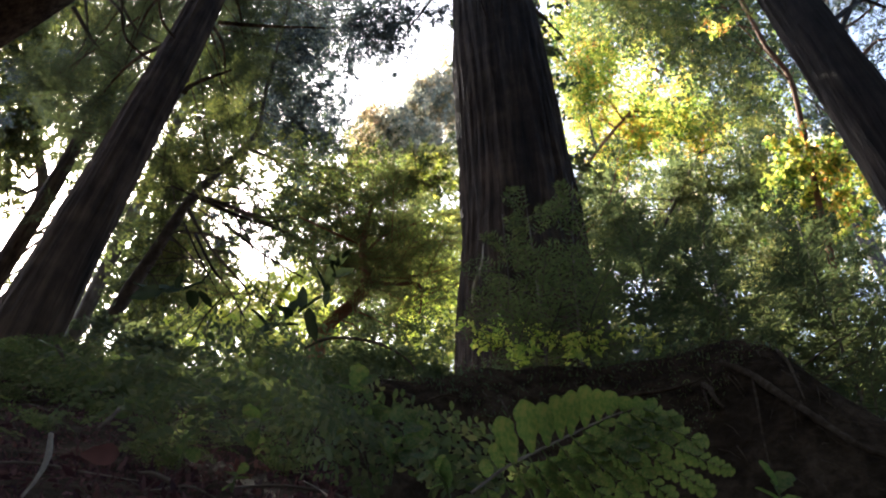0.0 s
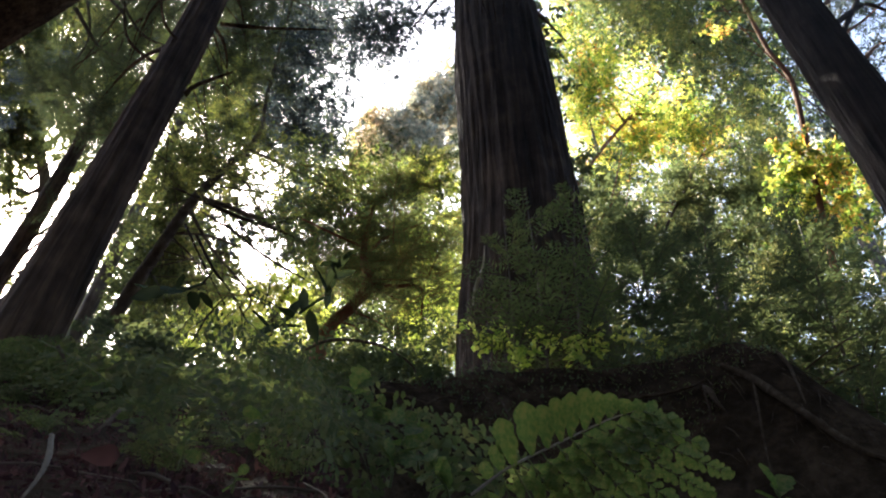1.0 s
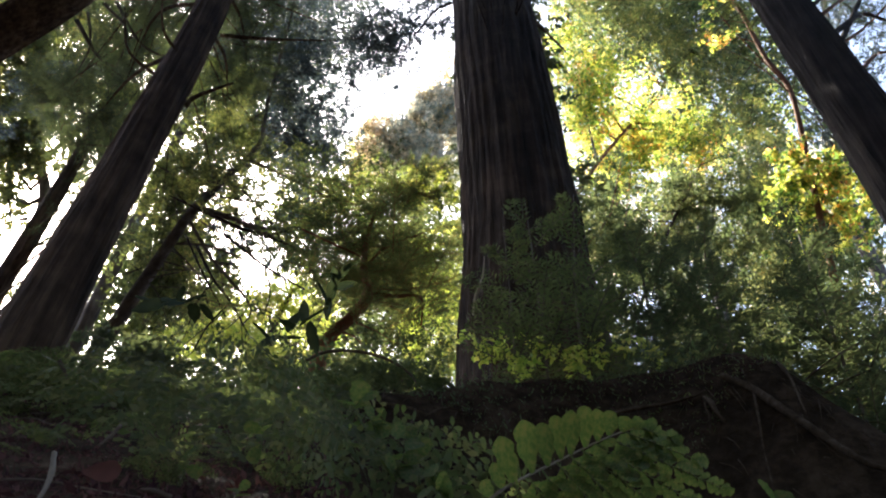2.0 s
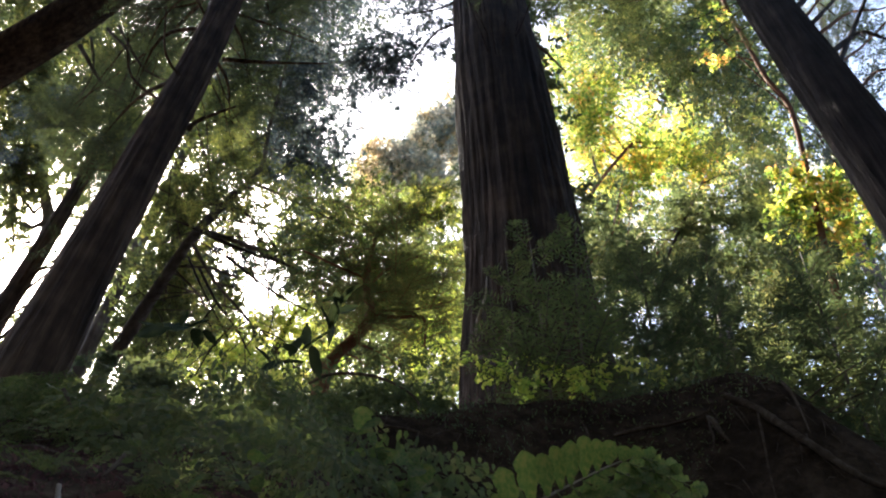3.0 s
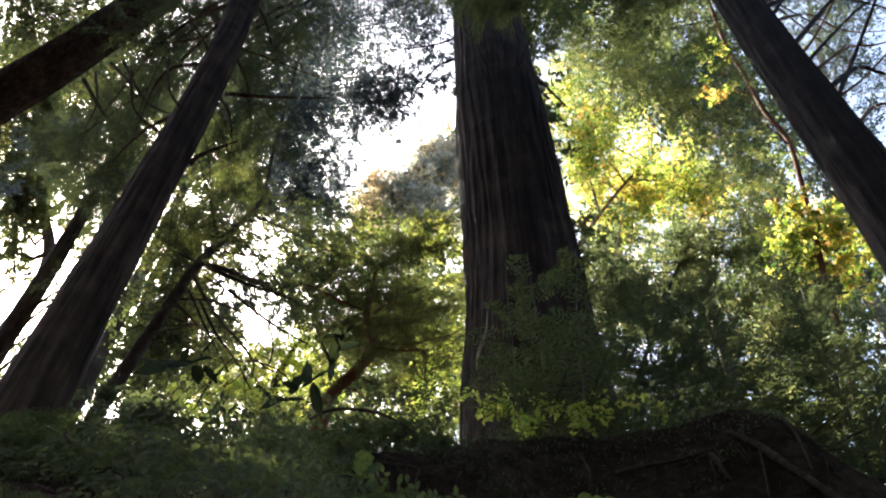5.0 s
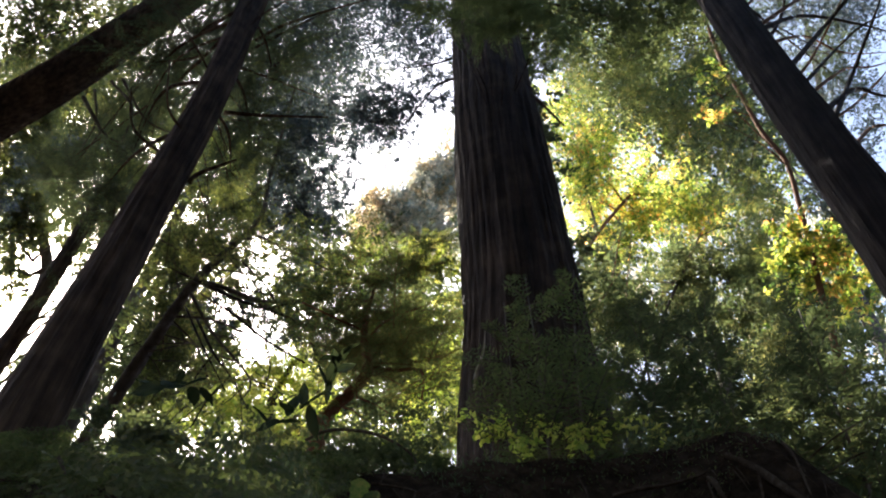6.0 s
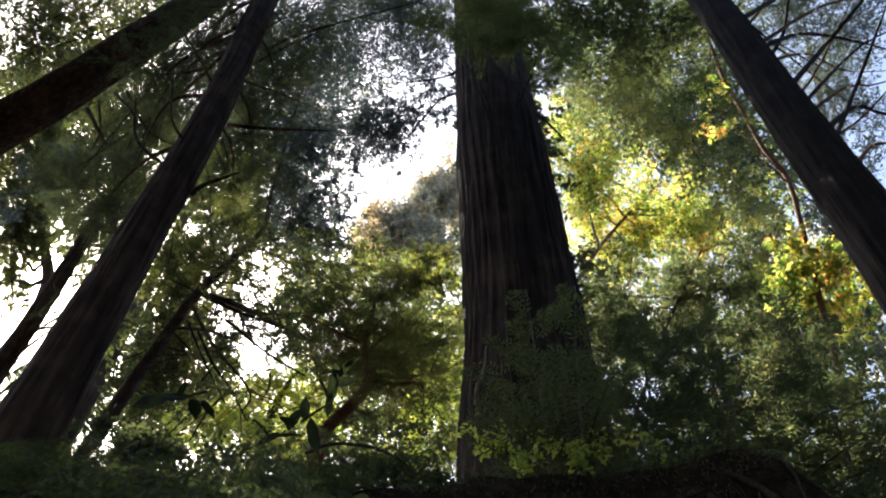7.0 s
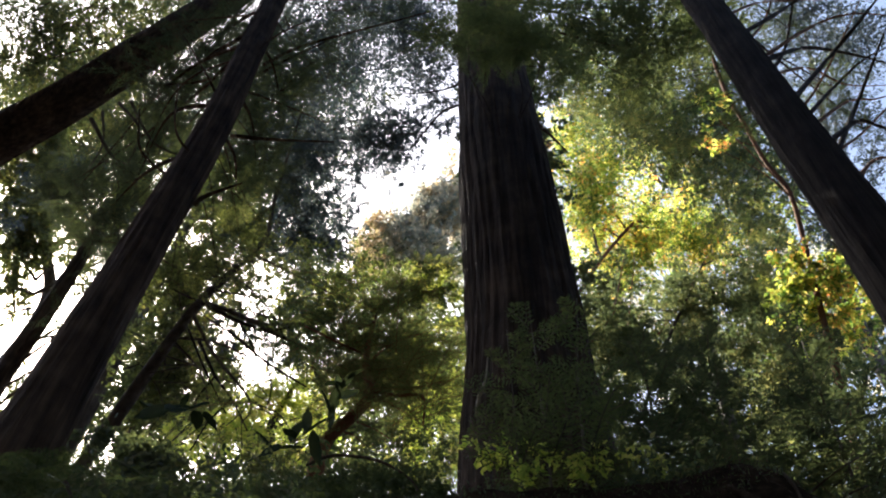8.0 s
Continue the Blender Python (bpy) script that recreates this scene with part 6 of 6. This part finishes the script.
lone_frond("dark fern frond rising against the light", 81, [(-0.086, 0.815, 1.221), (-0.126, 0.687, 1.225), (-0.156, 0.604, 1.216), (-0.188, 0.539, 1.218)], 0.013, 0.005, 34)
lone_frond("green fern frond trailing down the slope", 82, [(-0.328, 1.054, 1.674), (-0.211, 0.962, 1.490), (-0.128, 0.894, 1.351), (-0.057, 0.855, 1.253)], 0.078, 0.014, 18, broad=True)
lone_frond("green fern frond trailing down the slope", 83, [(-0.479, 1.133, 1.738), (-0.314, 1.037, 1.558), (-0.201, 0.972, 1.416), (-0.121, 0.907, 1.275)], 0.088, 0.0155, 17, broad=True)
lone_frond("green fern frond trailing down the slope", 84, [(-0.629, 1.128, 1.742), (-0.470, 1.055, 1.607), (-0.339, 0.994, 1.463), (-0.249, 0.928, 1.322)], 0.093, 0.0165, 15, broad=True)
lone_frond("green fern frond trailing down the slope", 85, [(-0.641, 1.052, 1.610), (-0.546, 0.998, 1.525), (-0.451, 0.952, 1.433), (-0.349, 0.919, 1.330)], 0.083, 0.0155, 14, broad=True)
lone_frond("green fern frond lying across the slope", 86, [(-0.072, 1.022, 1.440), (-0.015, 1.076, 1.459), (0.054, 1.132, 1.478), (0.138, 1.199, 1.487)], 0.05, 0.017, 9, broad=True)
lone_frond("green fern frond lying across the slope", 87, [(-0.145, 0.992, 1.465), (-0.083, 1.055, 1.477), (-0.031, 1.052, 1.414), (0.019, 1.089, 1.383)], 0.05, 0.017, 9, broad=True)

# small broad-leaved sprigs
def leafy_sprig(label, seed, points, leaf, count, mat=FERN, wide=0.55):
    ob = thing("leafy_sprig", points[0], label, "plant", "sprigs on the slope")
    adopt(part("stem", tube_mesh("stem", points, [0.0018, 0.0012, 0.0006], 6, 5), STALK), ob)
    r = np.random.default_rng(seed)
    path = smooth_path(points, 10)
    for i in range(count):
        u = 0.35 + 0.65 * i / max(1, count - 1)
        p = path[int(u * (len(path) - 1))]
        d = (path[-1] - path[0]).normalized()
        leaf_scale = 0.72
        out = (d * 0.5 + Vector(r.normal(size=3)) * 0.7 + Vector((0.5 if i % 2 else -0.5, 0, 0.1))).normalized()
        z_axis = Vector((0, -0.7, 0.5)) + Vector(r.normal(size=3)) * 0.35
        z_axis = (z_axis - out * z_axis.dot(out)).normalized()
        y_axis = z_axis.cross(out)
        L = leaf * leaf_scale * (0.75 + 0.5 * r.random())
        lf = new("leaf", shapes[i % 3] if wide > 0.5 else pointed_shape)
        lf.matrix_world = Matrix.Translation(p) @ Matrix((out * L, y_axis * L * wide * 2.4, z_axis * L)).transposed().to_4x4()
        adopt(lf, ob)
    return ob


lone_frond("small fern frond in the shade of the bank", 88, [(-0.129, 1.180, 1.568), (-0.057, 1.214, 1.604), (0.021, 1.260, 1.631), (0.081, 1.278, 1.616)], 0.045, 0.016, 8, broad=True)
lone_frond("small fern frond in the shade of the bank", 89, [(-0.058, 0.995, 1.332), (-0.006, 1.026, 1.371), (0.041, 1.035, 1.364), (0.080, 1.052, 1.349)], 0.045, 0.016, 8, broad=True)
lone_frond("small fern frond in the shade of the bank", 90, [(-0.191, 1.075, 1.525), (-0.142, 1.062, 1.471), (-0.111, 1.060, 1.408), (-0.091, 1.060, 1.342)], 0.05, 0.017, 9, broad=True)
leafy_sprig("small sprig with four pale green oval leaves", 91, [(0.280, 0.664, 1.022), (0.280, 0.634, 1.034), (0.275, 0.620, 1.046)], 0.032, 5)
leafy_sprig("sprig with round yellow-green leaves", 92, [(-0.139, 0.983, 1.407), (-0.121, 0.936, 1.407), (-0.110, 0.912, 1.401)], 0.035, 4)
leafy_sprig("sprig with broad green leaves", 93, [(-0.103, 0.967, 1.355), (-0.087, 0.928, 1.362), (-0.090, 0.906, 1.367)], 0.034, 8)
leafy_sprig("sprig with broad green leaves", 94, [(-0.010, 0.852, 1.190), (-0.004, 0.833, 1.206), (-0.020, 0.819, 1.218)], 0.03, 8)
leafy_sprig("sprig with broad green leaves", 101, [(-0.057, 0.885, 1.228), (-0.051, 0.860, 1.249), (-0.041, 0.840, 1.266)], 0.04, 8)
leafy_sprig("sprig with broad green leaves", 102, [(-0.025, 0.911, 1.271), (-0.029, 0.885, 1.293), (-0.040, 0.867, 1.308)], 0.04, 7)
leafy_sprig("sprig with broad green leaves", 103, [(0.013, 0.775, 1.124), (0.007, 0.758, 1.139), (-0.007, 0.745, 1.149)], 0.035, 7)
leafy_sprig("seedling with small green leaves in the litter", 95, [(-0.288, 0.832, 1.207), (-0.282, 0.818, 1.219), (-0.279, 0.806, 1.229)], 0.026, 4)
leafy_sprig("seedling with small green leaves in the litter", 96, [(-0.217, 0.808, 1.162), (-0.214, 0.799, 1.170), (-0.211, 0.794, 1.174)], 0.026, 4)
leafy_sprig("seedling with yellowing leaves in the litter", 97, [(-0.224, 0.893, 1.287), (-0.218, 0.875, 1.302), (-0.215, 0.864, 1.311)], 0.03, 6)
leafy_sprig("curled olive-yellow leaf on a short stalk", 104, [(-0.102, 0.970, 1.403), (-0.113, 0.970, 1.423), (-0.121, 0.970, 1.440)], 0.05, 2)
leafy_sprig("dark broad leaves on a bent stem", 98, [(-0.61, 2.00, 2.53), (-0.48, 1.90, 2.51), (-0.39, 1.85, 2.53)], 0.125, 8, wide=0.42)
leafy_sprig("dark broad leaves on a bent stem", 99, [(-0.40, 2.00, 2.65), (-0.35, 1.90, 2.69), (-0.32, 1.85, 2.75)], 0.125, 8, wide=0.42)
leafy_sprig("dark broad leaves on a bent stem", 100, [(-0.94, 2.00, 2.64), (-0.85, 1.90, 2.65), (-0.73, 1.85, 2.59)], 0.125, 8, wide=0.42)

# ---------------------------------------------------------------- roots, twigs and litter
def root(label, points, r, name="root", mat=None):
    ob = part(name, tube_mesh(name, points, lerp_list([r * 0.8, r, r * 0.7, r * 0.4], len(points)), 8, 8, 0.25), mat or ROOT)
    return tagged(ob, label, name.replace("_", " "), "roots of the bank")


root("thick bare root running down the bank", [(1.17, 2.80, 3.23), (1.26, 2.77, 3.14), (1.30, 2.72, 3.03), (1.375, 2.65, 2.845), (1.49, 2.59, 2.64), (1.56, 2.57, 2.58), (1.66, 2.56, 2.50)], 0.017)
root("bare root running across the bank", [(0.70, 2.90, 3.09), (0.765, 2.885, 3.10), (0.847, 2.87, 3.11), (0.939, 2.85, 3.115), (1.047, 2.83, 3.14), (1.10, 2.84, 3.18)], 0.010)
root("short crooked root stub in the bank", [(1.09, 2.84, 3.14), (1.095, 2.80, 3.08), (1.10, 2.78, 3.01), (1.12, 2.77, 2.955)], 0.014)
root("thin root looping from the bank", [(1.09, 2.84, 3.13), (1.07, 2.80, 3.05), (1.065, 2.78, 2.97), (1.045, 2.78, 2.90)], 0.006)
root("thin root hanging before the bank", [(1.27, 2.77, 3.12), (1.255, 2.74, 3.05), (1.225, 2.71, 2.88), (1.20, 2.69, 2.725), (1.175, 2.66, 2.52)], 0.006)
root("pale thin stem beside the bank", [(1.44, 2.82, 3.33), (1.425, 2.76, 3.24), (1.415, 2.71, 3.12), (1.395, 2.66, 2.91)], 0.009)
root("thin root across the bank", [(-0.27, 2.66, 2.93), (-0.136, 2.69, 2.93), (-0.047, 2.71, 2.91)], 0.006)
root("thin root across the bank", [(-0.06, 2.70, 2.90), (0.02, 2.75, 2.98), (0.11, 2.78, 2.98)], 0.006)
root("thin root hanging before the bank", [(-0.10, 2.69, 2.92), (-0.118, 2.66, 2.80), (-0.14, 2.66, 2.78)], 0.005)
root("thin root hanging before the bank", [(0.23, 2.76, 2.99), (0.26, 2.73, 2.88), (0.25, 2.72, 2.80)], 0.006)
root("thin root hanging before the bank", [(0.55, 2.82, 3.12), (0.57, 2.78, 2.99), (0.55, 2.76, 2.88)], 0.006)
root("arching bare stem on the bank", [(-0.62, 3.0, 3.46), (-0.52, 3.0, 3.52), (-0.37, 3.0, 3.52), (-0.24, 3.0, 3.47), (-0.13, 3.0, 3.37), (-0.09, 3.0, 3.22)], 0.008, "stem", TWIG)
root("dark bare branch beside the bank", [(1.78, 3.44, 3.59), (1.96, 3.33, 3.68), (2.25, 3.32, 3.82)], 0.007, "fallen_branch", TWIG)
root("dark bare branch beside the bank", [(1.74, 3.35, 3.66), (1.93, 3.23, 3.76), (2.23, 3.19, 3.93)], 0.006, "fallen_branch", TWIG)
root("pale crooked twig lying in the litter", [(-0.319, 0.600, 1.070), (-0.314, 0.600, 1.048), (-0.315, 0.600, 1.028), (-0.321, 0.600, 1.009)], 0.0026, "fallen_twig", PALE_TWIG)
root("thin dry twig lying in the litter", [(-0.389, 0.861, 1.313), (-0.395, 0.856, 1.292), (-0.401, 0.848, 1.272)], 0.003, "fallen_twig", TWIG)
root("thin dry twig lying in the litter", [(-0.267, 0.758, 1.139), (-0.284, 0.753, 1.143), (-0.298, 0.752, 1.144)], 0.003, "fallen_twig", TWIG)
root("yellow dry leaf stalk on the slope", [(-0.593, 1.021, 1.571), (-0.586, 1.031, 1.563), (-0.579, 1.044, 1.552)], 0.004, "fallen_twig", TWIG)

curl = leaflet_mesh(1.0, 0.6, 4, 9)
curl.materials.append(LITTER)
ob = new("fallen_leaf", curl)
ob.matrix_world = look((-0.369, 0.763, 1.174), (-0.324, 0.780, 1.186)) @ pose(0, 0, 0, 0, 90, 0) @ pose(0, 0, 0, 60, 0, 0) @ Matrix.Diagonal((0.040, 0.036, 0.04, 1))
tagged(ob, "curled reddish-brown fallen leaf on the soil", "fallen leaf")

# loose litter on the slope
rng = np.random.default_rng(123)
N = 33000
yy = 0.45 + 3.2 * rng.random(N) ** 1.6
xx = 0.35 - 0.1 * yy - (0.9 + 0.9 * yy) * rng.random(N)
zz = np.array([ground_height(x, y) for x, y in zip(xx, yy)])
c = np.stack([xx, yy, zz + 0.004 + 0.012 * rng.random(N)], 1)
d = unit(rng.normal(size=(N, 3)) + np.array([0, -0.2, 0.1]))
nn = unit(rng.normal(size=(N, 3)) * 0.6 + np.array([0, -0.6, 0.8]))
v, t = leaf_arrays(c, d, nn, 0.006 + 0.022 * rng.random(N) ** 2.5, 0.0015 + 0.008 * rng.random(N) ** 2)
ob = part("leaf_litter", mesh_arrays("leaf_litter", v, t), LITTER)
tagged(ob, "brown dry leaves and needles scattered on soil", "leaf litter", kind="stuff")

# broken larger leaves and bark crumbs low on the slope
N = 2600
yy = 0.55 + 1.5 * rng.random(N) ** 1.2
xx = 0.1 - 0.1 * yy - (0.5 + 0.75 * yy) * rng.random(N)
zz = np.array([ground_height(x, y) for x, y in zip(xx, yy)])
c = np.stack([xx, yy, zz + 0.003 + 0.014 * rng.random(N)], 1)
d = unit(rng.normal(size=(N, 3)) + np.array([0, 0.5, 0.5]))
nn = unit(rng.normal(size=(N, 3)) + np.array([0, -0.5, 0.6]))
v, t = leaf_arrays(c, d, nn, 0.008 + 0.018 * rng.random(N) ** 2, 0.003 + 0.011 * rng.random(N) ** 2)
ob = part("leaf_debris", mesh_arrays("leaf_debris", v, t), LITTER)
tagged(ob, "broken brown leaves and crumbs on the soil", "leaf litter", kind="stuff")

# small plants along the lip and on the ground behind it
N = 32000
xx = -1.2 + 4.2 * rng.random(N)
yy = 2.80 + 1.1 * rng.random(N) ** 1.5
zz = np.array([ground_height(x, y) for x, y in zip(xx, yy)])
keep = zz > 2.4
c = np.stack([xx, yy, zz + 0.05 * rng.random(N) ** 2], 1)[keep]
d = unit(rng.normal(size=(len(c), 3)) * 0.7 + np.array([0, -0.3, 0.35]))
nn = unit(rng.normal(size=(len(c), 3)) * 0.7 + np.array([0, 0, 1.0]))
half = len(c) // 2
v, t = leaf_arrays(c[half:], d[half:], nn[half:], 0.006 + 0.016 * rng.random(len(c) - half), 0.0012 + 0.004 * rng.random(len(c) - half))
ob = part("bank_litter", mesh_arrays("bank_litter", v, t), LITTER)
tagged(ob, "dead brown needles matted over the bank lip", "leaf litter", kind="stuff")
c, d, nn = c[:half], d[:half], nn[:half]
v, t = leaf_arrays(c, d, nn, 0.008 + 0.03 * rng.random(len(c)) ** 1.5, 0.002 + 0.008 * rng.random(len(c)))
ob = part("ground_cover", mesh_arrays("ground_cover", v, t), DUSK)
tagged(ob, "small dark green plants covering the bank top", "ground cover", kind="stuff")

# rootlets hanging from the lip
v, f = [], []
r = random.Random(8)
for i in range(320):
    x = -0.55 + 2.3 * r.random()
    y = 2.5 + 0.35 * r.random()
    z = ground_height(x, y)
    if z < 2.5:
        continue
    a = Vector((x, y, z + 0.01))
    w = Vector((0.12 * (r.random() - 0.5), -0.03 - 0.06 * r.random(), -0.05 - 0.16 * r.random()))
    tube(v, f, [a, a + w * 0.5 + Vector((0.02 * (r.random() - 0.5), 0, 0.01)), a + w], [0.003, 0.0022, 0.0008], 4)
ob = part("rootlets", mesh_from("rootlets", v, f), ROOT)
tagged(ob, "fine dark rootlets hanging from the bank lip", "roots", kind="stuff")

# dry twigs lying about the slope
r = random.Random(31)
for i in range(46):
    y = 0.6 + 2.2 * r.random() ** 1.4
    x = 0.25 - 0.1 * y - (0.7 + 0.7 * y) * r.random()
    a = 6.283 * r.random()
    n = 0.03 + 0.09 * r.random()
    p = [Vector((x + math.cos(a) * n * k, y + math.sin(a) * n * k, 0)) for k in (-1, -0.3, 0.4, 1)]
    p = [Vector((q.x + 0.01 * (r.random() - 0.5), q.y, ground_height(q.x, q.y) + 0.008 + 0.02 * r.random())) for q in p]
    root("thin dry twig lying in the litter", p, 0.0012 + 0.0018 * r.random(), "fallen_twig", TWIG)
